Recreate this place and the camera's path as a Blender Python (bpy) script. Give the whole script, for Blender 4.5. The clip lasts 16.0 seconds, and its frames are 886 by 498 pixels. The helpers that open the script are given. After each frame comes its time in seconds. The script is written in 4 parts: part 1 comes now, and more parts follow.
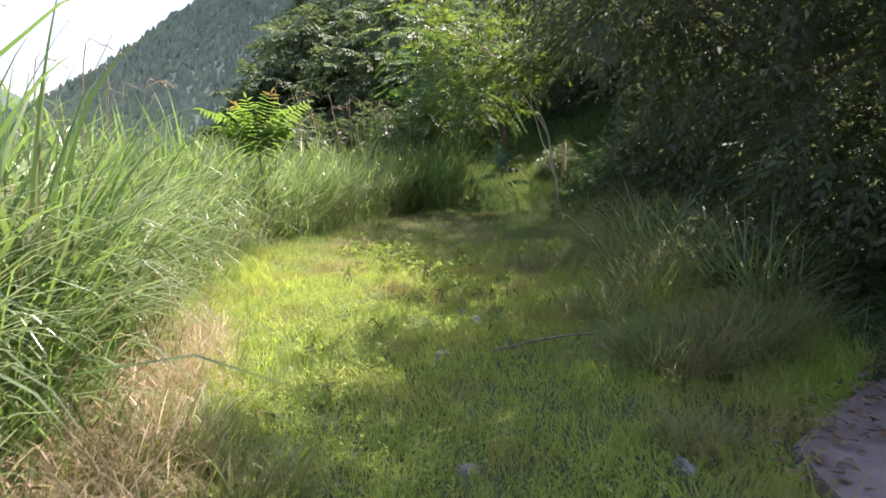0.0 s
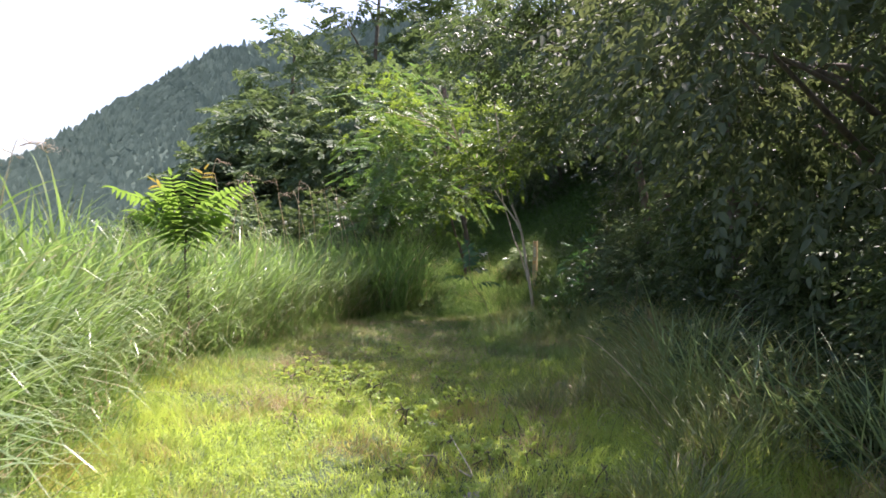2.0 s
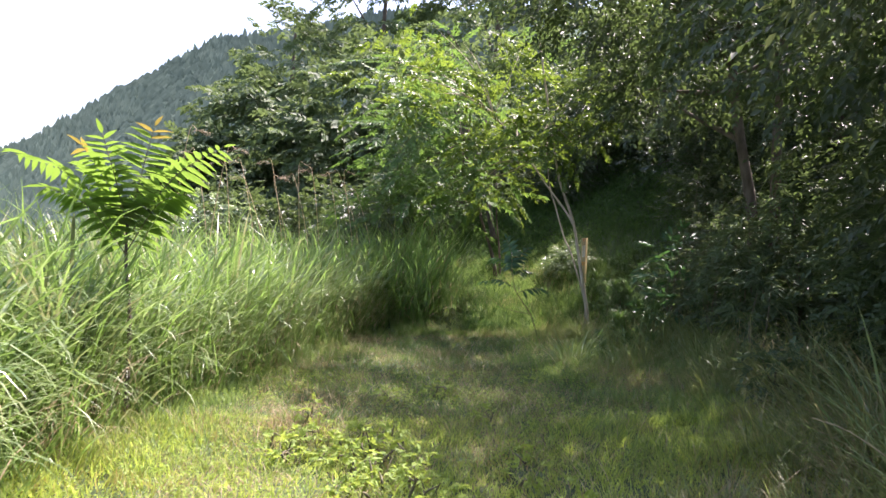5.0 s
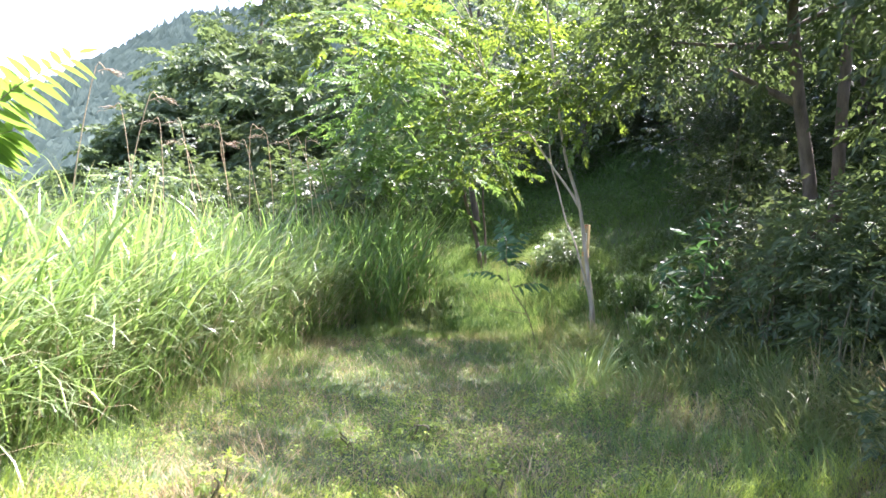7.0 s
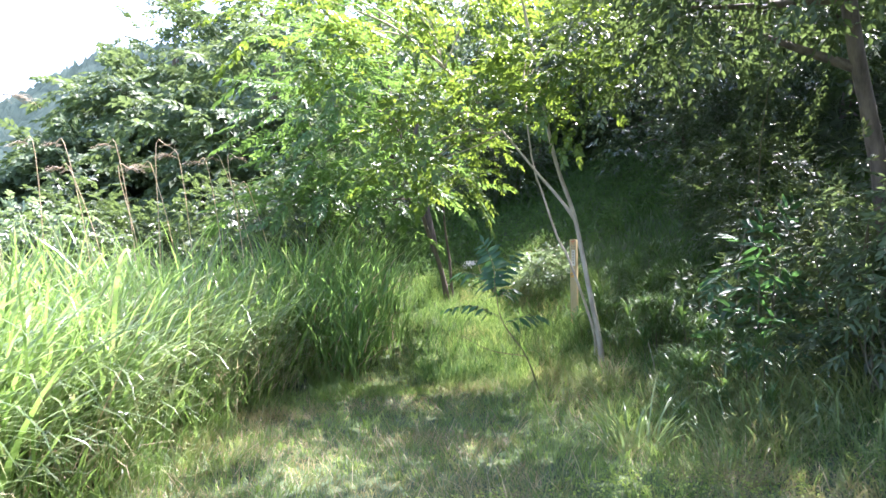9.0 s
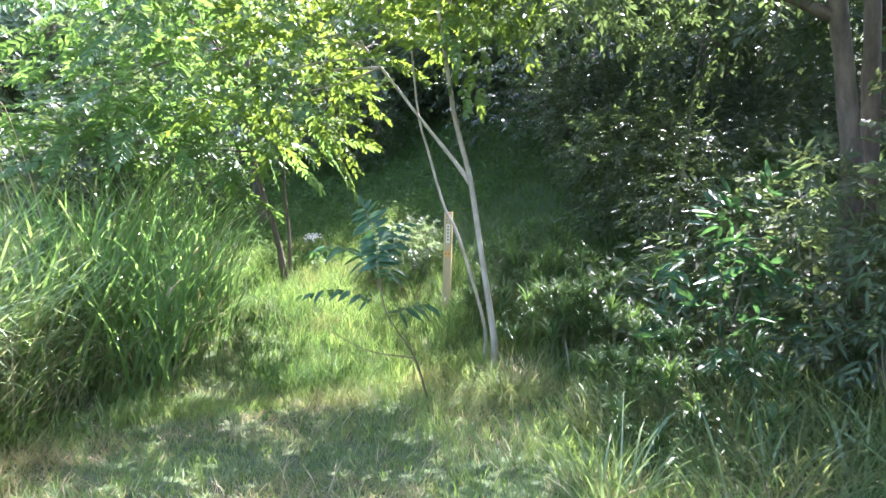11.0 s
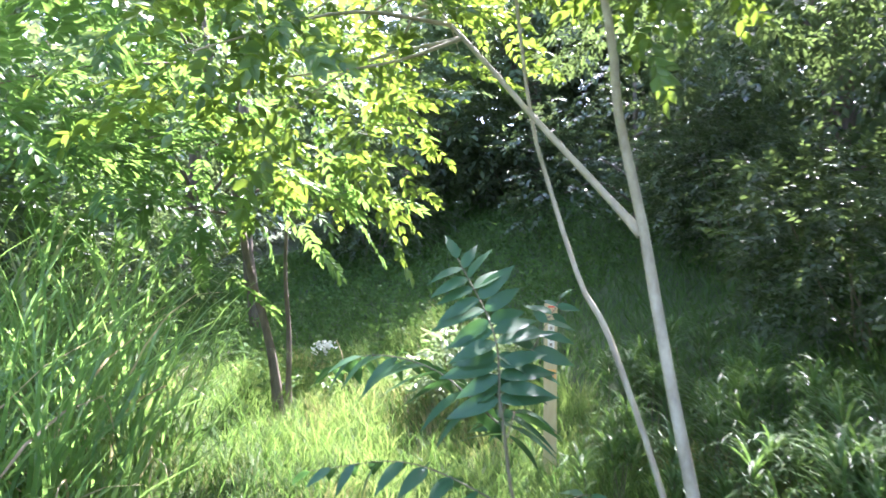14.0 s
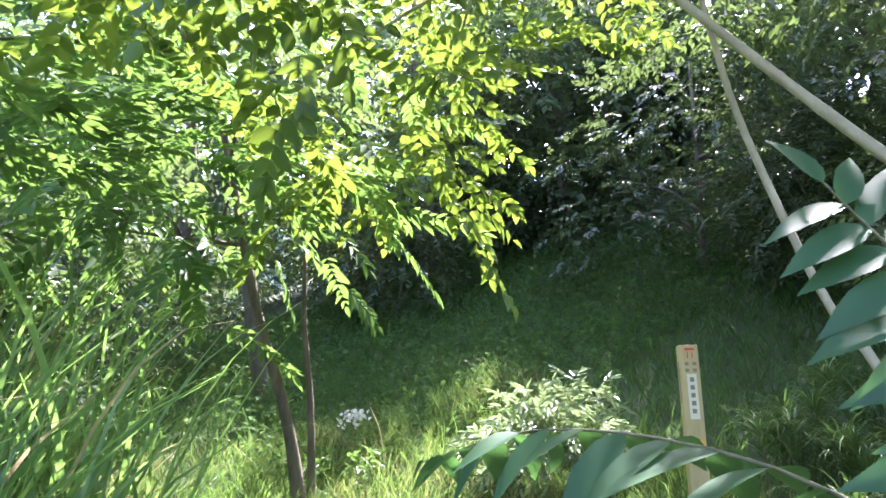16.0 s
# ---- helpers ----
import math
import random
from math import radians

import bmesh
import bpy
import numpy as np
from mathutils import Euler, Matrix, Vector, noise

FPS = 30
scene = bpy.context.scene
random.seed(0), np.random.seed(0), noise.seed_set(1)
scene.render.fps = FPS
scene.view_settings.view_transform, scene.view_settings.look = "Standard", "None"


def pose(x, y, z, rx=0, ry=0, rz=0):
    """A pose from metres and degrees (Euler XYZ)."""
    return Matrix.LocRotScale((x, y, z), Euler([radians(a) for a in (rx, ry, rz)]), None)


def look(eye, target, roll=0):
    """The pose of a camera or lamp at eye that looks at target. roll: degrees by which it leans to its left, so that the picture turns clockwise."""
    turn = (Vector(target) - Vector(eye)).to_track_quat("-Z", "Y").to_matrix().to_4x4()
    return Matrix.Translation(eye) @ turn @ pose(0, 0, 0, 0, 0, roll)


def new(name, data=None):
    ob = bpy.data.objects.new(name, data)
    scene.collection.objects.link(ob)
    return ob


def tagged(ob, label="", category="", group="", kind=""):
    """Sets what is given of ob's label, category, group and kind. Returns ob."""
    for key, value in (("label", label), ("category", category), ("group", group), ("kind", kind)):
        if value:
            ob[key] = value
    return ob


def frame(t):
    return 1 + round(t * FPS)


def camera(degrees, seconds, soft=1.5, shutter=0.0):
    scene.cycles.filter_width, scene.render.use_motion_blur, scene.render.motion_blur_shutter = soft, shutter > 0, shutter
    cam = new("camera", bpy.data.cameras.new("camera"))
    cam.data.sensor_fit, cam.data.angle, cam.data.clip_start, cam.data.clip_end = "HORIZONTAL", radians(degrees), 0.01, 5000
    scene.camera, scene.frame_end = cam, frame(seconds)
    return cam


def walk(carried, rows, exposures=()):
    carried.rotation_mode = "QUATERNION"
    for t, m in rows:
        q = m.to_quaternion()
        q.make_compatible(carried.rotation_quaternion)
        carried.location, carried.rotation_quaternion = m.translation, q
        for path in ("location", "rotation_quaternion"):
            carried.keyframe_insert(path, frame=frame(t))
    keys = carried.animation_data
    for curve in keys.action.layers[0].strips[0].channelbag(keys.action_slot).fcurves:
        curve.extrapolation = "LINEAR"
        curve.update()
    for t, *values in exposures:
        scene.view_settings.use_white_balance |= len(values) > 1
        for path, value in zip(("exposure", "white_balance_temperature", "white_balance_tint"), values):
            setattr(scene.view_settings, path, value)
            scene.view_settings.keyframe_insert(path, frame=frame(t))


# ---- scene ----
cam = camera(66.1, 16.0, shutter=0.25)
METRES, EYE, TILT, LEAN, TURN = 17.0, 1.45, -7.3, 0.0, 0.0
ROWS = [
    (0.0, 0.0, 0.0, 0.0, -0.0, 0.0, 0.0),
    (0.5, -0.0054, 0.0326, 0.0059, 0.23, 0.85, -0.05),
    (1.0, -0.0139, 0.0623, 0.0118, 0.15, 0.84, -0.2),
    (1.5, -0.0158, 0.0948, 0.0168, -0.65, 3.76, -0.69),
    (2.0, -0.0236, 0.1267, 0.0215, -4.96, 7.84, -0.98),
    (2.5, -0.0301, 0.1555, 0.0232, -8.22, 3.21, -0.39),
    (3.0, -0.0346, 0.186, 0.029, -8.41, 4.62, -1.0),
    (3.5, -0.0448, 0.2179, 0.0342, -7.84, 4.72, -2.37),
    (4.0, -0.0455, 0.2459, 0.038, -4.21, 1.42, -2.48),
    (4.5, -0.0421, 0.2734, 0.045, -4.39, 3.62, -1.73),
    (5.0, -0.0465, 0.3048, 0.0487, -5.12, 7.34, -1.68),
    (7.5, -0.0416, 0.4609, 0.0656, -9.61, 5.31, -3.39),
    (8.0, -0.0468, 0.4914, 0.0686, -12.98, 3.95, -2.42),
    (8.5, -0.0464, 0.527, 0.0734, -12.64, 4.59, 0.01),
    (9.0, -0.0492, 0.5573, 0.0786, -12.46, 8.64, 1.9),
    (9.5, -0.0539, 0.5869, 0.0821, -17.95, 6.81, 2.78),
    (12.0, -0.0431, 0.75, 0.0972, -31.37, 7.86, 1.83),
    (12.5, -0.028, 0.7846, 0.1014, -32.13, 10.33, 2.83),
    (13.0, -0.0179, 0.8192, 0.1042, -30.69, 13.32, 1.08),
    (13.5, -0.0043, 0.8491, 0.107, -31.18, 11.9, 0.83),
    (14.0, 0.0074, 0.8766, 0.1129, -28.55, 16.26, 1.23),
    (14.5, 0.0093, 0.9077, 0.1166, -25.52, 17.98, -1.07),
    (15.0, 0.0117, 0.9275, 0.1192, -26.15, 19.81, -1.53),
    (15.5, 0.0208, 0.9523, 0.1225, -25.74, 20.75, 0.62),
    (16.0, 0.0225, 0.9697, 0.1264, -28.44, 21.74, 3.12),
]
walk(cam, [(t, pose(0, 0, EYE, TILT, LEAN, TURN) @ pose(METRES * x, METRES * y, METRES * z, 90 + pitch, roll, yaw)) for t, x, y, z, yaw, pitch, roll in ROWS],
     exposures=[(0.0, 1.5, 6400, 31), (2.0, 1.62, 6400, 30), (3.2, 1.92, 6400, 32), (5.0, 1.84, 6400, 31), (7.5, 2.9, 5950, 32), (9.5, 2.9, 5800, 29), (12.0, 3.56, 5700, 29), (14.5, 3.54, 5750, 28), (16.0, 3.2, 5850, 27)])

# ---- light ----
SUN_AZ, SUN_EL = 55.0, 60.0  # degrees to the right of straight ahead, degrees above the horizon
world = bpy.data.worlds.new("world")
scene.world = world
world.use_nodes = True
wn = world.node_tree.nodes
sky = wn.new("ShaderNodeTexSky")
sky.sky_type = "NISHITA"
sky.sun_disc = False
sky.sun_elevation, sky.sun_rotation = radians(SUN_EL), radians(SUN_AZ)
sky.air_density, sky.dust_density = 1.2, 3.0
wn["Background"].inputs[1].default_value = 0.13
world.node_tree.links.new(sky.outputs[0], wn["Background"].inputs[0])
sun_data = bpy.data.lights.new("sun", "SUN")
sun_data.energy, sun_data.angle, sun_data.color = 5.0, radians(0.55), (1.0, 0.95, 0.86)
sun = new("sun", sun_data)
sa, se = radians(SUN_AZ), radians(SUN_EL)
sun.matrix_world = look((0, 0, 40), (-math.sin(sa) * math.cos(se), -math.cos(sa) * math.cos(se), 40 - math.sin(se)))

# ---- materials ----
def material(name):
    m = bpy.data.materials.new(name)
    m.use_nodes = True
    return m, m.node_tree.nodes, m.node_tree.links, m.node_tree.nodes["Principled BSDF"]


def leaf_material(name, dark, light, glow, rough=0.42, through_part=0.4, patch=None, scale=0.8, gloss=0.5):
    """Leaves and blades: each one its own tone between dark and light; light shines through them."""
    m, n, l, p = material(name)
    geo = n.new("ShaderNodeNewGeometry")
    mix = n.new("ShaderNodeMix")
    mix.data_type = "RGBA"
    mix.inputs[6].default_value, mix.inputs[7].default_value = (*dark, 1), (*light, 1)
    l.new(geo.outputs["Random Per Island"], mix.inputs[0])
    colour = mix.outputs[2]
    thru = n.new("ShaderNodeMix")
    thru.data_type = "RGBA"
    thru.inputs[6].default_value, thru.inputs[7].default_value = (*[c * 0.75 for c in glow], 1), (*glow, 1)
    l.new(geo.outputs["Random Per Island"], thru.inputs[0])
    glowing = thru.outputs[2]
    if patch:
        co = n.new("ShaderNodeTexCoord")
        no = n.new("ShaderNodeTexNoise")
        no.inputs["Scale"].default_value, no.inputs["Detail"].default_value = scale, 4
        l.new(co.outputs["Object"], no.inputs["Vector"])
        add = n.new("ShaderNodeMath")
        add.operation = "MULTIPLY_ADD"
        add.inputs[1].default_value, add.inputs[2].default_value = 0.28, -0.14
        l.new(geo.outputs["Random Per Island"], add.inputs[0])
        tot = n.new("ShaderNodeMath")
        l.new(no.outputs["Fac"], tot.inputs[0])
        l.new(add.outputs[0], tot.inputs[1])
        ramp = n.new("ShaderNodeMapRange")
        ramp.inputs[1].default_value, ramp.inputs[2].default_value = 0.54, 0.70
        l.new(tot.outputs[0], ramp.inputs[0])
        for src, which in ((colour, 0), (glowing, 1)):
            mx = n.new("ShaderNodeMix")
            mx.data_type = "RGBA"
            l.new(ramp.outputs[0], mx.inputs[0])
            l.new(src, mx.inputs[6])
            mx.inputs[7].default_value = (*patch, 1)
            if which:
                glowing = mx.outputs[2]
            else:
                colour = mx.outputs[2]
    l.new(colour, p.inputs["Base Color"])
    p.inputs["Roughness"].default_value, p.inputs["Specular IOR Level"].default_value = rough, gloss
    tr = n.new("ShaderNodeBsdfTranslucent")
    l.new(glowing, tr.inputs[0])
    both = n.new("ShaderNodeMixShader")
    both.inputs[0].default_value = through_part
    l.new(p.outputs[0], both.inputs[1])
    l.new(tr.outputs[0], both.inputs[2])
    l.new(both.outputs[0], n["Material Output"].inputs[0])
    return m


def rough_material(name, a, b, scale=8.0, rough=0.85, bump=0.3, fine=60.0, stretch=(1, 1, 1)):
    """Bark, soil, stone: two scales of variation and relief."""
    m, n, l, p = material(name)
    co = n.new("ShaderNodeTexCoord")
    mp = n.new("ShaderNodeMapping")
    mp.inputs["Scale"].default_value = stretch
    l.new(co.outputs["Object"], mp.inputs[0])
    n1, n2 = n.new("ShaderNodeTexNoise"), n.new("ShaderNodeTexNoise")
    n1.inputs["Scale"].default_value, n2.inputs["Scale"].default_value = scale, fine
    n1.inputs["Detail"].default_value, n2.inputs["Detail"].default_value = 6, 3
    for q in (n1, n2):
        l.new(mp.outputs[0], q.inputs["Vector"])
    add = n.new("ShaderNodeMath")
    add.operation = "MULTIPLY_ADD"
    add.inputs[1].default_value = 0.35
    l.new(n2.outputs["Fac"], add.inputs[0])
    l.new(n1.outputs["Fac"], add.inputs[2])
    rp = n.new("ShaderNodeMapRange")
    rp.inputs[1].default_value, rp.inputs[2].default_value = 0.42, 0.92
    l.new(add.outputs[0], rp.inputs[0])
    mx = n.new("ShaderNodeMix")
    mx.data_type = "RGBA"
    mx.inputs[6].default_value, mx.inputs[7].default_value = (*a, 1), (*b, 1)
    l.new(rp.outputs[0], mx.inputs[0])
    l.new(mx.outputs[2], p.inputs["Base Color"])
    p.inputs["Roughness"].default_value = rough
    bp = n.new("ShaderNodeBump")
    bp.inputs["Strength"].default_value, bp.inputs["Distance"].default_value = bump, 0.02
    l.new(add.outputs[0], bp.inputs["Height"])
    l.new(bp.outputs[0], p.inputs["Normal"])
    return m


def plain(name, colour, rough=0.6):
    m, n, l, p = material(name)
    p.inputs["Base Color"].default_value, p.inputs["Roughness"].default_value = (*colour, 1), rough
    return m


# Greener grass, also darkened: part of the path end's shade is in its colour.
M_GREEN = leaf_material("green_turf_blades", (0.075, 0.14, 0.034), (0.15, 0.225, 0.062), (0.27, 0.40, 0.085), 0.5, 0.45, (0.27, 0.24, 0.10), 1.1)
# Paler than M_TALL: the gloss of bowed blades is partly in this colour.
M_ARCH = leaf_material("lightened_arching_blade", (0.12, 0.19, 0.065), (0.26, 0.33, 0.16), (0.33, 0.47, 0.14), 0.3, 0.4, gloss=0.7)
M_VERGE = leaf_material("verge_tussock_blade", (0.09, 0.138, 0.042), (0.225, 0.26, 0.098), (0.33, 0.40, 0.11), 0.5, 0.42, (0.33, 0.26, 0.12), 1.3)
M_TURF = leaf_material("turf_blades", (0.16, 0.24, 0.042), (0.33, 0.40, 0.08), (0.60, 0.76, 0.12), 0.55, 0.5, (0.36, 0.27, 0.10), 0.9)
M_CLOVER = leaf_material("small_weeds", (0.13, 0.21, 0.035), (0.25, 0.35, 0.07), (0.48, 0.60, 0.09), 0.55, 0.42, gloss=0.35)
M_TALL = leaf_material("tall_grass", (0.045, 0.09, 0.02), (0.20, 0.30, 0.10), (0.28, 0.46, 0.09), 0.34, 0.46, (0.24, 0.25, 0.11), 2.2)
M_CLUMP = leaf_material("green_clump_blade", (0.055, 0.125, 0.04), (0.16, 0.24, 0.085), (0.27, 0.47, 0.10), 0.34, 0.48)
M_STRAW = leaf_material("dry_straw", (0.28, 0.22, 0.13), (0.56, 0.46, 0.28), (0.54, 0.43, 0.24), 0.6, 0.35)
M_DRY = leaf_material("fine_dry_grass", (0.22, 0.165, 0.08), (0.40, 0.31, 0.165), (0.40, 0.30, 0.15), 0.6, 0.35)
M_PLUME = leaf_material("seed_plume", (0.32, 0.26, 0.18), (0.50, 0.43, 0.32), (0.46, 0.38, 0.27), 0.7, 0.5)
M_BRIGHT = leaf_material("broad_leaf", (0.045, 0.095, 0.022), (0.085, 0.15, 0.04), (0.245, 0.36, 0.04), 0.40, 0.38, gloss=0.4)
M_PINNATE = leaf_material("pinnate_leaf", (0.05, 0.11, 0.035), (0.08, 0.16, 0.05), (0.16, 0.285, 0.05), 0.45, 0.43, gloss=0.3)
M_SAP = leaf_material("sapling_leaf", (0.05, 0.11, 0.025), (0.08, 0.155, 0.035), (0.22, 0.37, 0.05), 0.42, 0.46, gloss=0.4)
M_SUMAC = leaf_material("waxy_leaflet", (0.024, 0.07, 0.030), (0.042, 0.10, 0.044), (0.10, 0.24, 0.055), 0.45, 0.3, gloss=0.32)
M_DARK = leaf_material("dark_leaf", (0.034, 0.058, 0.026), (0.068, 0.096, 0.047), (0.14, 0.21, 0.055), 0.41, 0.34, gloss=0.34)
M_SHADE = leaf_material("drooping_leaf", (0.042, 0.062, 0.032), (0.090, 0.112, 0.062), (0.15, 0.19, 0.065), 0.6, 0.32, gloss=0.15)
# Lighter copy of dark_leaf: fill light for shaded foliage is put in its colour.
M_BACK = leaf_material("lightened_wood_leaf", (0.05, 0.085, 0.04), (0.10, 0.14, 0.07), (0.18, 0.26, 0.08), 0.55, 0.32, gloss=0.2)
M_SLOPE = leaf_material("slope_grass", (0.042, 0.09, 0.024), (0.072, 0.13, 0.036), (0.14, 0.26, 0.05), 0.7, 0.35, gloss=0.1)
M_SASA = leaf_material("bamboo_grass_leaf", (0.04, 0.09, 0.026), (0.10, 0.16, 0.05), (0.17, 0.30, 0.06), 0.42, 0.34, gloss=0.3)
# Paler copy of bamboo_grass_leaf: the low bush's sun glare is in the colour.
M_LIT = leaf_material("pale_glare_leaf", (0.10, 0.16, 0.07), (0.2, 0.25, 0.14), (0.26, 0.36, 0.14), 0.26, 0.35)
M_GLINT = leaf_material("glossy_leaf", (0.035, 0.06, 0.028), (0.075, 0.105, 0.055), (0.14, 0.20, 0.06), 0.24, 0.28, gloss=0.8)
M_WHITE = leaf_material("white_petal", (0.6, 0.6, 0.58), (0.8, 0.8, 0.78), (0.7, 0.7, 0.66), 0.6, 0.4)
# Pale and bluish: the haze of distance is put into this base colour.
M_CONIFER = leaf_material("hazed_far_forest", (0.105, 0.155, 0.125), (0.165, 0.225, 0.175), (0.17, 0.22, 0.18), 1.0, 0.5, gloss=0.1)
M_BARK = rough_material("brown_bark", (0.05, 0.038, 0.028), (0.16, 0.125, 0.09), 14, 0.85, 0.6, 70, (1, 1, 0.25))
M_PALE = rough_material("pale_bark", (0.24, 0.20, 0.14), (0.47, 0.41, 0.30), 11, 0.75, 0.35, 60, (1, 1, 0.5))
M_DRYWOOD = rough_material("weathered_stick", (0.12, 0.095, 0.07), (0.26, 0.21, 0.15), 16, 0.8, 0.3, 60)
M_TWIG = rough_material("green_brown_stem", (0.06, 0.06, 0.025), (0.14, 0.12, 0.06), 20, 0.7, 0.2)
M_SOIL = rough_material("soil_and_moss", (0.022, 0.04, 0.013), (0.06, 0.088, 0.027), 3, 0.95, 0.6, 40)
M_STONE = rough_material("pale_stone", (0.10, 0.097, 0.09), (0.26, 0.25, 0.235), 9, 0.8, 0.5, 50)
M_SLAB = rough_material("worn_concrete", (0.14, 0.112, 0.098), (0.23, 0.19, 0.168), 5, 0.85, 0.25, 90)
M_WOOD = rough_material("yellowed_wood", (0.34, 0.25, 0.10), (0.52, 0.41, 0.20), 6, 0.6, 0.15, 50, (1, 1, 0.15))
M_LABEL = plain("label_white", (0.66, 0.61, 0.48))
M_RED = plain("red_paint", (0.55, 0.06, 0.03))
M_BLACK = plain("dark_lettering", (0.22, 0.17, 0.11))
M_ORANGE = plain("orange_band", (0.62, 0.32, 0.06))
M_DEADLEAF = leaf_material("fallen_leaf", (0.10, 0.06, 0.03), (0.24, 0.17, 0.09), (0.2, 0.12, 0.05), 0.7, 0.2)

# ---- mesh tools ----
rng = np.random.default_rng(7)


def link(name, verts, faces, mat, parent=None, label="", smooth=False):
    """One mesh object from arrays of points and faces (all of one size)."""
    me = bpy.data.meshes.new(name)
    v, f = np.asarray(verts, np.float32).reshape(-1, 3), np.asarray(faces, np.int32)
    me.vertices.add(len(v))
    me.vertices.foreach_set("co", v.ravel())
    k = f.shape[1]
    me.loops.add(f.size)
    me.loops.foreach_set("vertex_index", f.ravel())
    me.polygons.add(len(f))
    me.polygons.foreach_set("loop_start", np.arange(0, f.size, k, dtype=np.int32))
    if smooth:
        me.polygons.foreach_set("use_smooth", np.ones(len(f), bool))
    me.update(calc_edges=True)
    me.materials.append(mat)
    ob = new(name, me)
    if parent is not None:
        ob.parent = parent
        ob.matrix_parent_inverse = parent.matrix_world.inverted()
    if label:
        ob["label"] = label
    return ob


def holder(name, place, label, category, group=""):
    ob = new(name)
    ob.empty_display_size = 0.1
    ob.location = place
    ob.matrix_world = Matrix.Translation(place)
    return tagged(ob, label, category, group)


def unit(a):
    return a / np.maximum(np.linalg.norm(a, axis=-1, keepdims=True), 1e-9)


def ramp_up(u, soft=0.6):
    return 0.5 * (u + np.sqrt(u * u + soft))


def step(u, a, b):
    s = np.clip((u - a) / (b - a), 0, 1)
    return s * s * (3 - 2 * s)


def ground_z(x, y):
    """The lie of the land: a level path, a bank to the right, a rise at the end, a valley to the left."""
    x, y = np.asarray(x, float), np.asarray(y, float)
    rise = 5.0 * np.tanh(0.34 * ramp_up(y - 18.7, 0.5) / 5.0) * step(x, -3.0, 0.8)
    bank = (0.42 * ramp_up(x - 2.5, 0.4) + 0.18 * ramp_up(x - 5.5, 0.6)) * (0.35 + 0.65 * step(y, 7, 14))
    bank = 14 * np.tanh(bank / 14)
    drop = -18 * np.tanh(0.22 * ramp_up(-x - 7, 2) / 18)
    bumps = 0.025 * np.sin(1.7 * x + 0.6 * y) * np.sin(1.3 * y - 0.4 * x) + 0.012 * np.sin(4.1 * x) * np.sin(3.7 * y + 1)
    return rise + bank + drop + bumps * (np.hypot(x, y - 10) < 40)


def leaf_arrays(p, d, n, length, width, full=True, fold=0.18, droop=0.12):
    """Leaves from p along d, facing n: six-point leaves or plain lozenges, folded on the midrib."""
    k = len(p)
    d = unit(d)
    s = unit(np.cross(d, n))
    n = np.cross(s, d)
    L = np.broadcast_to(np.asarray(length, float), (k,))[:, None]
    W = np.broadcast_to(np.asarray(width, float), (k,))[:, None]
    up = n * W * fold
    tip = p + d * L - n * L * droop
    if full:
        v = np.stack([p, p + d * L * .25 + s * W * .42 + up, p + d * L * .58 + s * W * .40 + up - n * L * droop * .4, tip,
                      p + d * L * .58 - s * W * .40 + up - n * L * droop * .4, p + d * L * .25 - s * W * .42 + up], 1)
        tri = np.array([[0, 1, 2], [0, 2, 3], [0, 3, 4], [0, 4, 5]])
        f = (np.arange(k)[:, None, None] * 6 + tri).reshape(-1, 3)
    else:
        v = np.stack([p, p + d * L * .42 + s * W * .5 + up, tip, p + d * L * .42 - s * W * .5 + up], 1)
        tri = np.array([[0, 1, 2], [0, 2, 3]])
        f = (np.arange(k)[:, None, None] * 4 + tri).reshape(-1, 3)
    return v.reshape(-1, 3), f


def blades(root, heading, lean, curl, length, width, seg=4, twist=0.0):
    """Grass blades: strips that rise from root, lean towards heading (radians) and curl over."""
    k = len(root)
    h = np.stack([np.cos(heading), np.sin(heading), np.zeros(k)], 1)
    side0 = np.stack([-np.sin(heading + twist), np.cos(heading + twist), np.zeros(k)], 1)
    p = root.copy()
    rows = []
    for i in range(seg + 1):
        s = i / seg
        w = width * (0.75 + 0.5 * s - 1.25 * s * s) * 0.5
        if i < seg:
            rows += [p - side0 * w[:, None], p + side0 * w[:, None]]
        else:
            rows.append(p)
        a = lean + curl * ((s + 0.5 / seg) ** 1.6)
        p = p + (h * np.sin(a)[:, None] + np.array([0, 0, 1.0]) * np.cos(a)[:, None]) * (length / seg)[:, None]
    v = np.stack(rows, 1)
    c = 2 * seg + 1
    tri = []
    for i in range(seg - 1):
        b = 2 * i
        tri += [[b, b + 1, b + 3], [b, b + 3, b + 2]]
    b = 2 * seg - 2
    tri.append([b, b + 1, b + 2])
    f = (np.arange(k)[:, None, None] * c + np.array(tri)).reshape(-1, 3)
    return v.reshape(-1, 3), f


def merge(*parts):
    vs, fs, o = [], [], 0
    for v, f in parts:
        vs.append(v)
        fs.append(f + o)
        o += len(v)
    return np.concatenate(vs), np.concatenate(fs)


def smooth_path(points, n=14):
    """A Catmull-Rom curve through the points."""
    p = np.asarray(points, float)
    q = np.concatenate([[2 * p[0] - p[1]], p, [2 * p[-1] - p[-2]]])
    t = np.linspace(0, len(p) - 1 - 1e-6, n)
    i = t.astype(int)
    u = (t - i)[:, None]
    a, b, c, d = q[i], q[i + 1], q[i + 2], q[i + 3]
    return 0.5 * (2 * b + (c - a) * u + (2 * a - 5 * b + 4 * c - d) * u * u + (3 * b - 3 * c + d - a) * u ** 3)


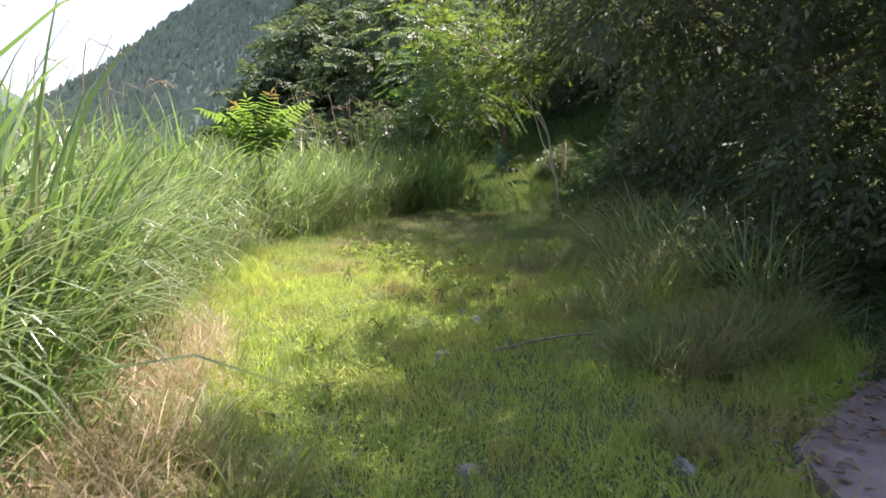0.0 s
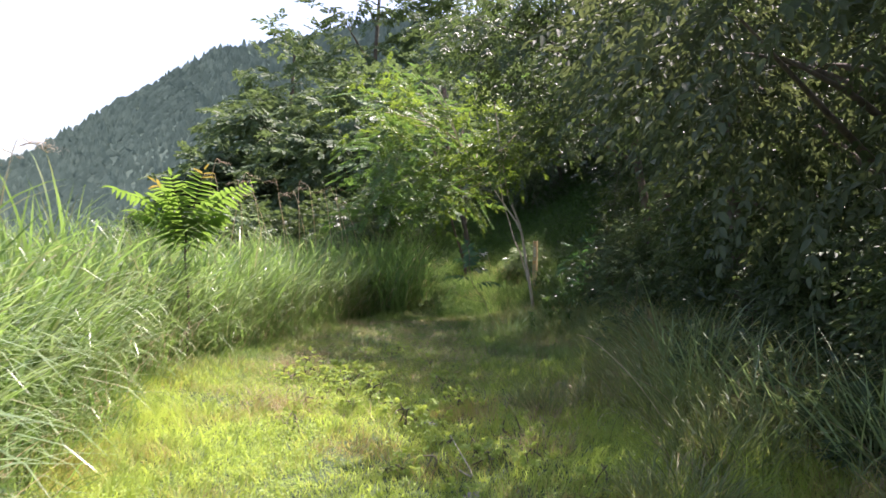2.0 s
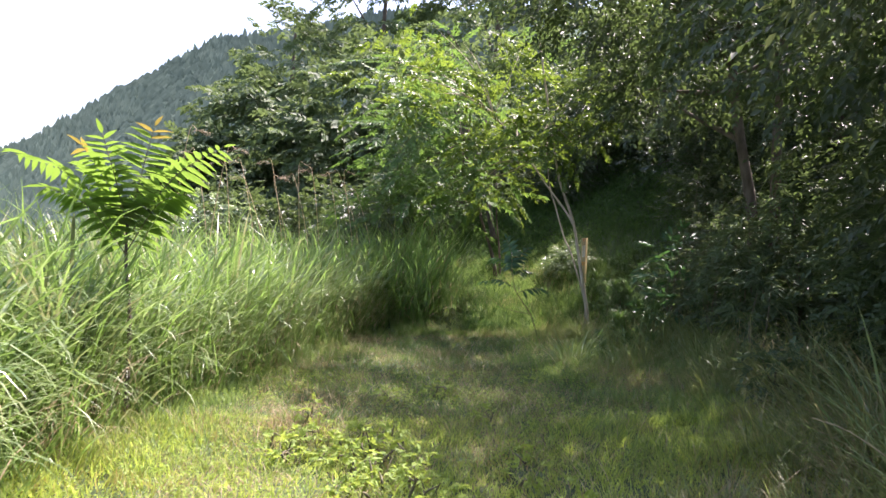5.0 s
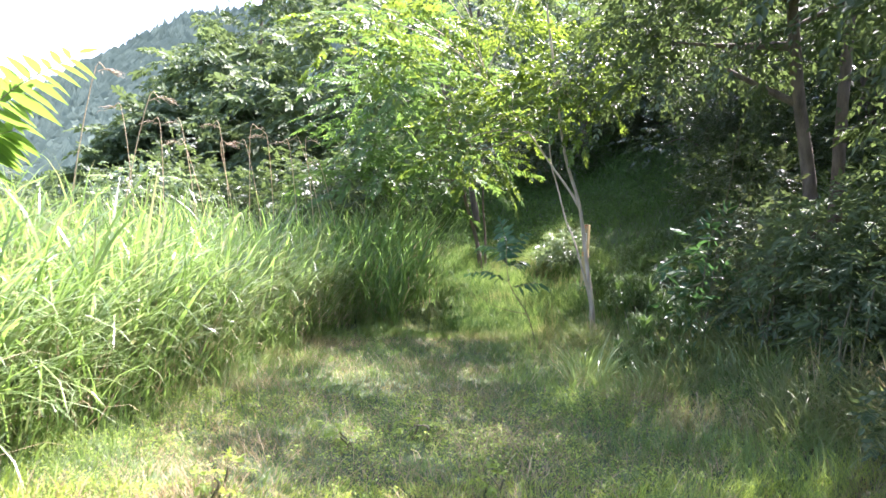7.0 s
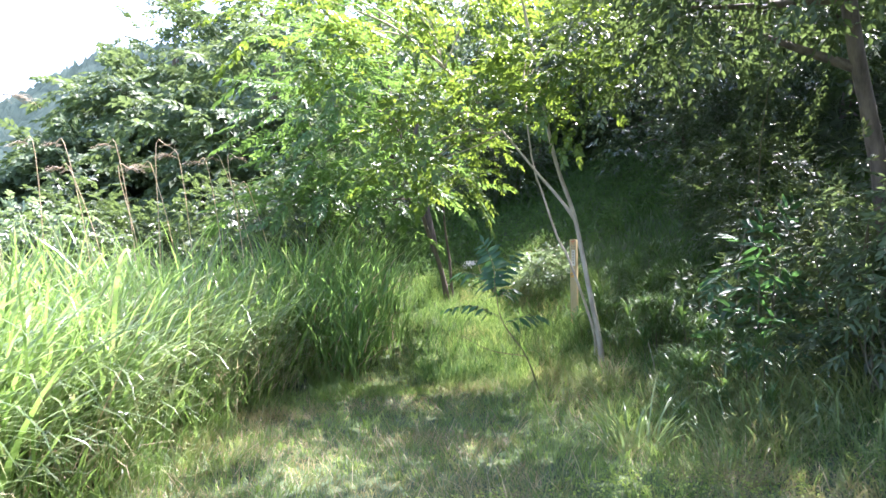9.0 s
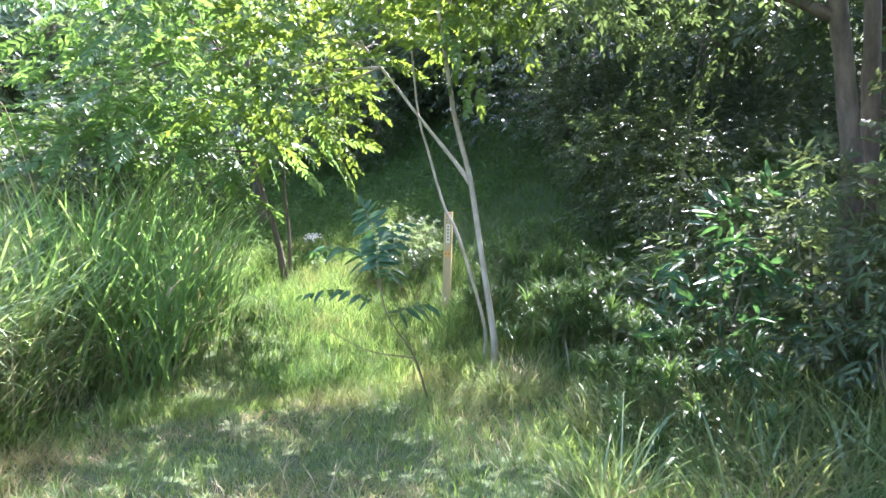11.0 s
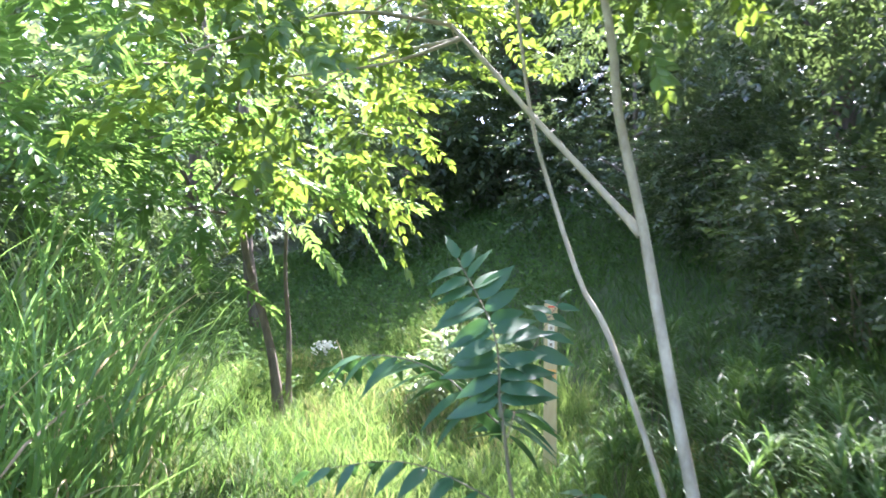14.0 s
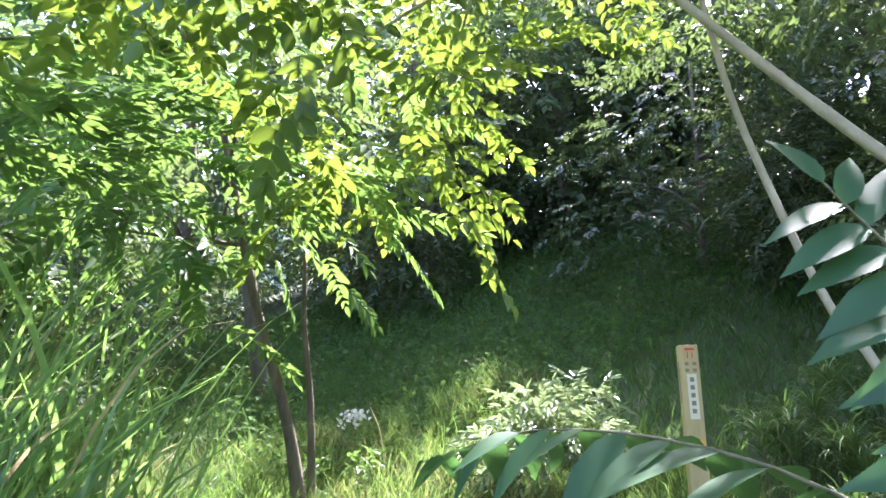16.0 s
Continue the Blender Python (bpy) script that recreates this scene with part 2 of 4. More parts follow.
def tube(points, r0, r1, n=14, sides=8, rough=0.06, flare=0.0):
    """A tapered, slightly uneven stem along a curve."""
    c = smooth_path(points, n)
    t = unit(np.gradient(c, axis=0))
    ref = np.where(np.abs(t[:, 2:3]) > 0.8, np.array([[1.0, 0, 0]]), np.array([[0, 0, 1.0]]))
    s = unit(np.cross(t, ref))
    b = np.cross(s, t)
    a = np.linspace(0, 2 * math.pi, sides, endpoint=False)
    fr = np.linspace(0, 1, n)
    r = r0 + (r1 - r0) * fr + flare * r0 * np.exp(-fr * 14)
    r = r[:, None] * (1 + rough * rng.normal(size=(n, sides)))
    v = c[:, None, :] + r[..., None] * (np.cos(a)[None, :, None] * s[:, None, :] + np.sin(a)[None, :, None] * b[:, None, :])
    i, j = np.meshgrid(np.arange(n - 1), np.arange(sides), indexing="ij")
    i, j = i.ravel(), j.ravel()
    j2 = (j + 1) % sides
    f = np.stack([i * sides + j, i * sides + j2, (i + 1) * sides + j2, (i + 1) * sides + j], 1)
    return v.reshape(-1, 3), f


def blob_points(centre, radii, n, shell=0.5):
    d = unit(rng.normal(size=(n, 3)))
    lump = 1 + 0.16 * np.sin(3 * d[:, :1] * 2 + 1.3) + 0.16 * np.sin(5 * d[:, 1:2] + centre[0]) + 0.12 * np.sin(7 * d[:, 2:] + centre[1])
    r = (shell + (1 - shell) * rng.random((n, 1)) ** 0.6) * lump
    return np.asarray(centre) + d * r * np.asarray(radii), d


def sprays(o, d, leaves, length, leaf_l, leaf_w, full=True, angle=60.0, up=(0, 0, 1.0), droop=0.5, untidy=0.35):
    """Leafy twigs from o along d: pairs of leaves down each twig. Returns the leaves' arrays, and the twigs as blades."""
    k = len(o)
    d = unit(d)
    n = unit(np.asarray(up) + untidy * rng.normal(size=(k, 3)))
    s = unit(np.cross(d, n))
    n = np.cross(s, d)
    L = length * (0.7 + 0.6 * rng.random(k))
    ps, ds, ns, ls = [], [], [], []
    for j in range(leaves):
        fr = (j + 1) / leaves
        c = o + d * (L * fr)[:, None] - np.array([0, 0, 1.0]) * (droop * L * fr * fr * 0.5)[:, None]
        for sg in (1, -1):
            if j == leaves - 1 and sg < 0:
                continue
            a = radians(angle) * (1 - 0.5 * fr) if j < leaves - 1 else 0.0
            q = unit(d * math.cos(a) + sg * s * math.sin(a) - np.array([0, 0, droop * 0.5]) + untidy * 0.6 * rng.normal(size=(k, 3)))
            ps.append(c)
            ds.append(q)
            ns.append(n + untidy * rng.normal(size=(k, 3)))
            ls.append(leaf_l * (0.65 + 0.6 * rng.random(k)) * (1 - 0.25 * abs(fr - 0.5)))
    p, q, nn, ll = np.concatenate(ps), np.concatenate(ds), np.concatenate(ns), np.concatenate(ls)
    return leaf_arrays(p, q, nn, ll, ll * leaf_w / leaf_l, full)


def crown(blobs, leaves, length, leaf_l, leaf_w, full=True, angle=60.0, droop=0.5, shell=0.5, untidy=0.35, fan=1):
    """Leafy twigs through the blobs; with fan above one they stand together in flat, drooping branchlets."""
    out = []
    for c, r, n in blobs:
        if fan > 1:
            m = max(4, n // fan)
            p0, d0 = blob_points(c, r, m, shell)
            d0 = unit(d0 * np.array([1, 1, 0.3]) + 0.35 * rng.normal(size=d0.shape) + np.array([0, 0, -0.06]))
            tilt = unit(np.array([0, 0, 1.0]) + 0.25 * rng.normal(size=d0.shape))
            side = unit(np.cross(d0, tilt))
            reach = length * (1.1 + 0.9 * rng.random(m))
            for j in range(fan):
                u = (j + 0.5) / fan
                sign = 1 if j % 2 else -1
                a = radians(58) * (1 - 0.75 * u) * sign
                o = p0 + d0 * (reach * (u - 0.4))[:, None] - np.array([0, 0, 0.32]) * (reach * u * u)[:, None] + 0.05 * length * rng.normal(size=p0.shape)
                d = d0 * math.cos(a) + side * math.sin(a) - np.array([0, 0, 0.12 + 0.25 * droop * u])
                out.append(sprays(o, d, leaves, length * (1.0 - 0.35 * u), leaf_l, leaf_w, full, angle, tilt, droop, untidy))
            continue
        p, d = blob_points(c, r, n, shell)
        d = d * np.array([1, 1, 0.45]) + 0.45 * rng.normal(size=d.shape) + np.array([0, 0, -0.1])
        out.append(sprays(p, d, leaves, length, leaf_l, leaf_w, full, angle, droop=droop, untidy=untidy))
    return merge(*out)


def tree(name, label, trunks, blobs, bark, leafmat, limbs=5, leaves=5, length=0.35, leaf_l=0.1, leaf_w=0.05, full=True, droop=0.5,
         shell=0.5, group="", category="tree", limb_r=0.03, untidy=0.35, flare=0.5, limb_z=0.0, fan=1):
    """trunks: (points, base radius, top radius); blobs: (centre, radii, twigs) of the crown. Limbs run from the trunk into the blobs."""
    base = trunks[0][0][0]
    t = holder(name, base, label, category, group)
    for pts, r0, r1 in trunks:
        v, f = tube(pts, r0, r1, 22, 10, 0.05, flare)
        link("trunk", v, f, bark, t, smooth=True)
    spine = np.concatenate([smooth_path(p, 20)[6:] for p, _, _ in trunks])
    spine = spine[spine[:, 2] > limb_z]
    for i in range(limbs):
        c, r, _ = blobs[i % len(blobs)]
        end = np.asarray(c) + (rng.random(3) - 0.5) * np.asarray(r) * 1.1
        start = spine[np.argmin(np.linalg.norm(spine - (end - np.array([0, 0, 0.35 * np.linalg.norm(r)])), axis=1) + 0.6 * rng.random(len(spine)))]
        mid = (start + end) / 2 + (rng.random(3) - 0.5) * 0.3 + np.array([0, 0, 0.12])
        v, f = tube([start, mid, end], limb_r * (0.8 + 0.5 * rng.random()), limb_r * 0.25, 10, 6, 0.08)
        link("limb", v, f, bark, t, smooth=True)
    v, f = crown(blobs, leaves, length, leaf_l, leaf_w, full, droop=droop, shell=shell, untidy=untidy, fan=fan)
    tagged(link("crown", v, f, leafmat, t), kind="stuff")
    return t


# ---- ground ----
def axis(near, far, fine, n):
    """Even steps near the path, then growing ones out to the horizon."""
    a = np.arange(near[0], near[1] + 1e-6, fine)
    g = np.geomspace(fine * 1.5, far, n)
    return np.concatenate([(near[0] - g)[::-1], a, near[1] + g])


gx, gy = axis((-8, 9), 2400, 0.25, 26), axis((-3, 30), 2400, 0.25, 26)
GX, GY = np.meshgrid(gx, gy, indexing="ij")
gv = np.stack([GX, GY, ground_z(GX, GY)], -1).reshape(-1, 3)
ii, jj = np.meshgrid(np.arange(len(gx) - 1), np.arange(len(gy) - 1), indexing="ij")
ii, jj = ii.ravel(), jj.ravel()
w = len(gy)
gf = np.stack([ii * w + jj, (ii + 1) * w + jj, (ii + 1) * w + jj + 1, ii * w + jj + 1], 1)
tagged(link("ground", gv, gf, M_SOIL, smooth=True), "dark mossy soil of a woodland path and its banks", "ground", kind="structure")


# ---- hill and far mountain ----
def hill(name, r0, r1, az0, az1, elev, n_az, n_r, mat, label, rough):
    az = np.radians(np.linspace(az0, az1, n_az))
    rr = np.linspace(r0, r1, n_r)
    A, R = np.meshgrid(az, rr, indexing="ij")
    H = r1 * np.tan(np.radians(elev(np.degrees(A))))
    fr = (R - r0) / (r1 - r0)
    Z = -19 + (H + 19) * fr ** 1.15 + rough * np.sin(A * 37 + R * 0.03) * fr * (1 - fr) * 2
    v = np.stack([R * np.sin(A), R * np.cos(A), Z], -1).reshape(-1, 3)
    i, j = np.meshgrid(np.arange(n_az - 1), np.arange(n_r - 1), indexing="ij")
    i, j = i.ravel(), j.ravel()
    f = np.stack([i * n_r + j, (i + 1) * n_r + j, (i + 1) * n_r + j + 1, i * n_r + j + 1], 1)
    tagged(link(name, v, f, mat, smooth=True), label, "hill", kind="structure")
    return A, R, Z


def ridge(a):
    return np.interp(a, [-70, -45, -36, -31, -27, -24, -20.7, -14, 0, 40], [0.2, 0.8, 2.2, 3.8, 6.2, 8.4, 11.1, 15.5, 19, 20])


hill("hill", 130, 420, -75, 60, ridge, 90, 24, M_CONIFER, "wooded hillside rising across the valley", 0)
hill("far_mountain", 1200, 2000, -60, 0, lambda a: 4.6 + 0.6 * np.sin(a * 0.5) + 0.25 * np.sin(a * 1.7), 60, 6, M_CONIFER, "distant mountain ridge, its colour paled for haze", 20)

# the wood on the hill: conifers and round crowns as tapering clumps of facets
kc = 31000
a = np.radians(-48 + 62 * rng.random(kc))
fr = rng.random(kc) ** 0.7
R = 130 + 290 * fr
Hh = 420 * np.tan(np.radians(ridge(np.degrees(a))))
base = np.stack([R * np.sin(a), R * np.cos(a), -19 + (Hh + 19) * fr ** 1.15 - 0.5], 1)
tall = (2.6 + 3.8 * rng.random(kc) ** 2) * (0.5 + 0.7 * fr)
round_top = 0.5 + 0.5 * np.sin(a * 31 + 2 * np.sin(R * 0.03)) > 0.72
tall = np.where(round_top, tall * 0.75, tall)
tiers = []
for q in range(2):
    an = rng.random(kc) * 6.28
    side = np.stack([np.cos(an), np.sin(an), np.zeros(kc)], 1)
    up = np.stack([0.35 * np.sin(a), 0.35 * np.cos(a), np.full(kc, 1.0)], 1) + 0.06 * rng.normal(size=(kc, 3))
    face = np.stack([-np.sin(a), -np.cos(a), np.full(kc, 0.7)], 1) + 0.03 * rng.normal(size=(kc, 3))
    tiers.append(leaf_arrays(base + side * (tall * 0.08)[:, None], up, face, tall * (0.8 + 0.3 * rng.random(kc)), tall * np.where(round_top, 0.85, 0.36), False, 0.0, 0.02))
v, f = merge(*tiers)
tagged(link("hillside_forest", v, f, M_CONIFER), "green conifer wood covering the far hillside, haze put in its colour", "forest", kind="stuff")

# ---- trees at the end of the path ----
tree("ailanthus_tree", "slender leaning tree with feathery bright green leaves", [
    ([(1.9, 21.4, 0.95), (1.75, 21.4, 1.6), (1.47, 21.4, 2.4), (1.18, 21.4, 3.5), (0.87, 21.4, 4.6), (0.6, 21.2, 6.4)], 0.043, 0.018),
    ([(2.0, 21.5, 0.95), (1.95, 21.5, 1.7), (1.86, 21.5, 2.4), (1.8, 21.4, 3.4)], 0.03, 0.012)],
    [((0.8, 20.6, 4.4), (1.6, 1.5, 1.2), 44), ((-0.3, 20.2, 4.5), (0.9, 1.1, 1.0), 130), ((1.0, 21.2, 6.2), (1.9, 1.9, 1.2), 28), ((1.3, 20.9, 3.1), (0.9, 0.8, 0.6), 36), ((0.0, 21.1, 3.2), (1.2, 0.9, 0.9), 130), ((-0.1, 22.3, 5.8), (1.2, 1.3, 1.1), 120), ((-0.6, 20.2, 2.9), (0.8, 0.7, 0.5), 50)],
    M_BARK, M_PINNATE, limbs=12, leaves=10, length=0.7, leaf_l=0.14, leaf_w=0.055, droop=0.22, limb_r=0.016, limb_z=2.6, untidy=0.16, fan=4)

tree("slope_tree", "dark-trunked tree standing on the slope behind", [
    ([(2.25, 24.0, 1.5), (2.2, 24.0, 2.0), (2.0, 24.0, 3.0), (1.8, 24.0, 4.8)], 0.10, 0.06)],
    [((1.4, 23.8, 5.2), (1.5, 1.3, 1.0), 130)], M_BARK, M_BACK, limbs=4, leaves=6, length=0.45, leaf_l=0.13, leaf_w=0.08, full=False, droop=0.3)

tree("young_broadleaf_tree", "pale-barked young tree forking low over the path", [
    ([(2.98, 17.55, 0.3), (2.95, 17.5, 0.6), (2.81, 17.55, 1.4), (2.66, 17.58, 2.2), (2.42, 17.5, 2.75), (2.27, 17.4, 3.15), (2.1, 17.5, 4.2), (1.9, 17.7, 5.6)], 0.035, 0.016),
    ([(2.67, 17.6, 2.18), (2.52, 17.8, 2.48), (2.28, 18.02, 2.86), (2.05, 18.24, 3.25), (1.81, 18.46, 3.63), (1.3, 18.9, 4.4)], 0.021, 0.011),
    ([(3.0, 17.75, 0.35), (2.98, 17.75, 0.75), (2.72, 17.9, 1.65), (2.6, 18.0, 1.95), (2.43, 18.1, 2.55), (2.3, 18.1, 2.95), (2.2, 18.2, 4.0)], 0.019, 0.01)],
    # The last blob is added to keep the sun off the sumac plant.
    [((1.2, 18.4, 4.7), (2.0, 1.5, 1.0), 200), ((-0.3, 18.0, 4.6), (1.3, 1.1, 0.8), 200), ((2.0, 19.7, 4.2), (1.0, 0.9, 0.7), 80), ((2.6, 19.2, 5.6), (1.8, 1.7, 1.0), 24), ((0.7, 18.4, 5.9), (1.6, 1.3, 0.8), 70), ((1.6, 19.5, 3.3), (0.9, 0.8, 0.5), 110), ((0.9, 18.3, 3.5), (0.8, 0.6, 0.5), 110), ((0.6, 18.6, 3.0), (0.7, 0.6, 0.4), 60), ((2.1, 17.1, 3.8), (1.0, 0.5, 0.42), 170), ((2.85, 18.5, 4.7), (0.8, 1.0, 0.5), 200)],
    M_PALE, M_BRIGHT, limbs=20, leaves=6, length=0.36, leaf_l=0.092, leaf_w=0.056, droop=0.3, limb_r=0.016, limb_z=3.3, fan=6)

# ---- trees on the right bank ----
tree("bank_tree", "twin-stemmed dark tree on the shaded bank", [
    ([(4.75, 14.9, 0.9), (4.65, 14.9, 1.8), (4.55, 14.9, 2.6), (4.3, 14.9, 3.8), (4.0, 14.9, 6.0)], 0.10, 0.06),
    ([(4.95, 15.0, 0.9), (5.0, 15.0, 2.0), (5.0, 15.0, 3.6), (5.2, 15.2, 6.0)], 0.10, 0.05)],
    # Most high blobs are unseen, added to shade the path, post and shrubs.
    [((4.0, 14.1, 6.2), (2.1, 2.2, 1.3), 520), ((2.75, 13.0, 6.1), (1.2, 1.2, 0.5), 290), ((6.3, 15.0, 6.5), (1.6, 1.5, 0.8), 200), ((3.6, 19.8, 6.0), (0.7, 0.6, 0.4), 60), ((1.6, 15.4, 6.1), (1.1, 1.1, 0.4), 210), ((2.9, 16.4, 4.3), (0.9, 0.7, 0.6), 90), ((3.3, 15.4, 4.4), (1.0, 1.1, 0.7), 220), ((2.6, 14.8, 5.5), (1.7, 2.0, 0.7), 700), ((2.0, 16.6, 6.2), (1.3, 1.2, 0.7), 170), ((4.2, 17.7, 5.6), (1.3, 1.1, 0.6), 330), ((5.3, 20.5, 5.6), (0.6, 0.6, 0.4), 150), ((5.6, 18.7, 5.3), (1.0, 0.9, 0.6), 130), ((6.9, 17.9, 5.0), (1.1, 1.1, 0.8), 180), ((3.6, 12.6, 4.6), (1.3, 1.5, 1.0), 300), ((5.2, 13.0, 3.4), (1.2, 1.6, 1.2), 300)],
    M_BARK, M_DARK, limbs=12, leaves=6, length=0.45, leaf_l=0.11, leaf_w=0.05, limb_r=0.05, full=False, fan=5)

tree("glossy_leaved_tree", "bushy tree with small shining leaves on the slope", [
    ([(7.3, 22.4, 3.2), (7.2, 22.3, 4.0), (7.0, 22.1, 5.0), (6.9, 22.0, 6.2)], 0.05, 0.02)],
    [((6.8, 21.6, 5.2), (1.3, 1.2, 1.1), 260), ((6.2, 22.8, 4.4), (1.0, 0.9, 0.9), 150), ((7.7, 20.6, 4.9), (1.2, 1.1, 1.0), 180)],
    M_BARK, M_GLINT, limbs=6, leaves=6, length=0.36, leaf_l=0.085, leaf_w=0.045, full=False, droop=0.4, limb_r=0.025, fan=5)

tree("overhanging_tree", "dense shade tree with drooping leaves beside the path", [
    ([(4.2, 7.6, 0.2), (4.0, 7.5, 1.5), (3.7, 7.3, 3.0), (3.3, 7.0, 5.2)], 0.14, 0.06)],
    # Blobs above z 6 are unseen, added to shade the near path.
    [((2.6, 6.6, 3.1), (1.5, 1.6, 1.3), 520), ((3.4, 5.2, 4.0), (1.8, 1.6, 1.6), 500), ((3.6, 8.6, 4.4), (1.9, 1.9, 1.6), 600), ((2.4, 8.4, 3.6), (0.9, 1.1, 0.8), 300), ((4.3, 6.5, 6.3), (1.2, 1.3, 0.8), 380), ((3.05, 5.2, 7.0), (1.1, 1.1, 0.6), 300), ((3.6, 5.4, 2.0), (1.1, 1.2, 1.1), 330)],
    M_BARK, M_SHADE, limbs=12, leaves=6, length=0.4, leaf_l=0.1, leaf_w=0.045, droop=0.9, limb_r=0.04)
tree("overhanging_tree", "dark leafy tree hanging over the verge", [
    ([(5.0, 3.4, 0.1), (4.8, 3.4, 1.6), (4.4, 3.3, 3.6), (4.1, 3.3, 6.0)], 0.13, 0.05)],
    # The blob at z 6.2 is unseen, added for shade on the path.
    [((4.0, 3.6, 3.6), (1.3, 1.6, 1.6), 430), ((3.4, 3.8, 6.2), (2.0, 1.9, 1.0), 600), ((4.4, 4.2, 1.6), (1.0, 1.3, 1.2), 300)],
    M_BARK, M_DARK, limbs=7, leaves=6, length=0.4, leaf_l=0.11, leaf_w=0.052, full=False, droop=0.8, limb_r=0.04)
tree("overhanging_tree", "dark leafy tree on the shaded bank", [
    ([(4.6, 11.2, 0.6), (4.4, 11.2, 2.0), (4.1, 11.1, 4.0), (4.0, 11.0, 6.5)], 0.12, 0.05)],
    # Blobs at z 6.1 and 8.0 are unseen shade casters, added to this crown.
    [((3.7, 10.6, 4.0), (1.5, 1.5, 1.3), 480), ((4.4, 11.6, 5.8), (1.7, 1.8, 1.3), 360), ((3.35, 11.4, 6.1), (0.9, 0.9, 0.5), 170), ((5.0, 12.4, 8.0), (1.9, 2.2, 0.7), 330), ((4.4, 10.4, 2.2), (1.0, 1.4, 1.0), 330)],
    M_BARK, M_DARK, limbs=7, leaves=6, length=0.42, leaf_l=0.12, leaf_w=0.055, full=False, droop=0.7, limb_r=0.04)

# Unseen tree, added only to throw shade over the start of the path.
tree("shading_tree", "unseen broad tree added so its crown shades the start of the path", [
    ([(5.8, 5.6, 0.4), (5.7, 5.6, 2.5), (5.2, 5.6, 5.0), (4.6, 5.5, 7.6)], 0.17, 0.07)],
    [((4.9, 6.4, 7.6), (1.9, 2.0, 0.9), 600), ((5.0, 3.4, 7.4), (2.1, 2.2, 0.9), 620), ((6.2, 5.0, 7.0), (2.0, 2.6, 1.2), 380)],
    M_BARK, M_DARK, limbs=7, leaves=6, length=0.5, leaf_l=0.16, leaf_w=0.09, full=False, limb_r=0.06)

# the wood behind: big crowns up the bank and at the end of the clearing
# The first two trees are added to shade the slope and its shrubs.
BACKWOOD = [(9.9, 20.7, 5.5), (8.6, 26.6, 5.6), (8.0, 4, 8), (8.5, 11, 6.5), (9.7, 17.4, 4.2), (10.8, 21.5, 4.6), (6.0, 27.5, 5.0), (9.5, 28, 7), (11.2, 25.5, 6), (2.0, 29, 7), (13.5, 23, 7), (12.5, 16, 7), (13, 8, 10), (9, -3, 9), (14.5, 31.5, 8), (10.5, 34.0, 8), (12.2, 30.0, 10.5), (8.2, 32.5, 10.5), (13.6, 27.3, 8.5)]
# Leaves take the lightened tone in place of fill light inside the wood.
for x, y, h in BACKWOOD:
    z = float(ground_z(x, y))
    tree("wood_tree", "dense tree of the wood behind the bank, its leaf tone lightened", [([(x, y, z - 0.1), (x - 0.1, y, z + h * 0.3), (x - 0.3, y - 0.1, z + h * 0.75)], 0.2, 0.07)],
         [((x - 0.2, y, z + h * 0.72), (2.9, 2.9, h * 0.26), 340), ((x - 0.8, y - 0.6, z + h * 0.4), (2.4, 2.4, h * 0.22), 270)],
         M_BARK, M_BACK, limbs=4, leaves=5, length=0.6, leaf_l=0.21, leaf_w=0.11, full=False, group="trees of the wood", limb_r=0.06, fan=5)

# the tree line beyond the grass field
for x, y, h, s in [(-7.0, 47, 17, 4.0), (-1.5, 43, 19, 5.0), (5.0, 43, 19, 5.0), (-5.4, 38, 9, 2.8), (-1.6, 33, 9, 3.2), (-6.9, 36.5, 9.5, 2.5), (-9.0, 35.5, 6.5, 2.0)]:
    z = float(ground_z(x, y))
    tree("field_edge_tree", "tall leafy tree at the far edge of the grass", [([(x, y, z - 0.2), (x, y, z + h * 0.4), (x + 0.3, y, z + h * 0.85)], 0.25, 0.08)],
         [((x, y, z + h * 0.75), (s * 0.8, s * 0.8, h * 0.24), 460), ((x - s * 0.25, y - s * 0.4, z + h * 0.45), (s, s * 0.9, h * 0.22), 600), ((x, y - s * 0.5, z + h * 0.2), (s * 0.95, s * 0.8, h * 0.18), 380)],
         M_BARK, M_BACK, limbs=4, leaves=6, length=0.9, leaf_l=0.30, leaf_w=0.17, full=False, group="trees beyond the field", limb_r=0.1, fan=6)


def shrub(name, label, x, y, blobs, mat, leaves, length, ll, lw, group="", stems=5, full=True, droop=0.4, category="shrub", untidy=0.35):
    z = float(ground_z(x, y))
    t = holder(name, (x, y, z), label, category, group)
    for i in range(stems):
        c, r, _ = blobs[i % len(blobs)]
        e = np.asarray(c) + (rng.random(3) - 0.5) * np.asarray(r)
        b = np.array([x, y, z - 0.04]) + np.append((rng.random(2) - 0.5) * 0.25, 0)
        v, f = tube([b, (b + e) / 2 + (rng.random(3) - 0.5) * 0.15, e], 0.014, 0.005, 8, 5, 0.05)
        link("stem", v, f, M_TWIG, t, smooth=True)
    v, f = crown(blobs, leaves, length, ll, lw, full, droop=droop, untidy=untidy)
    tagged(link("foliage", v, f, mat, t), kind="stuff")
    return t


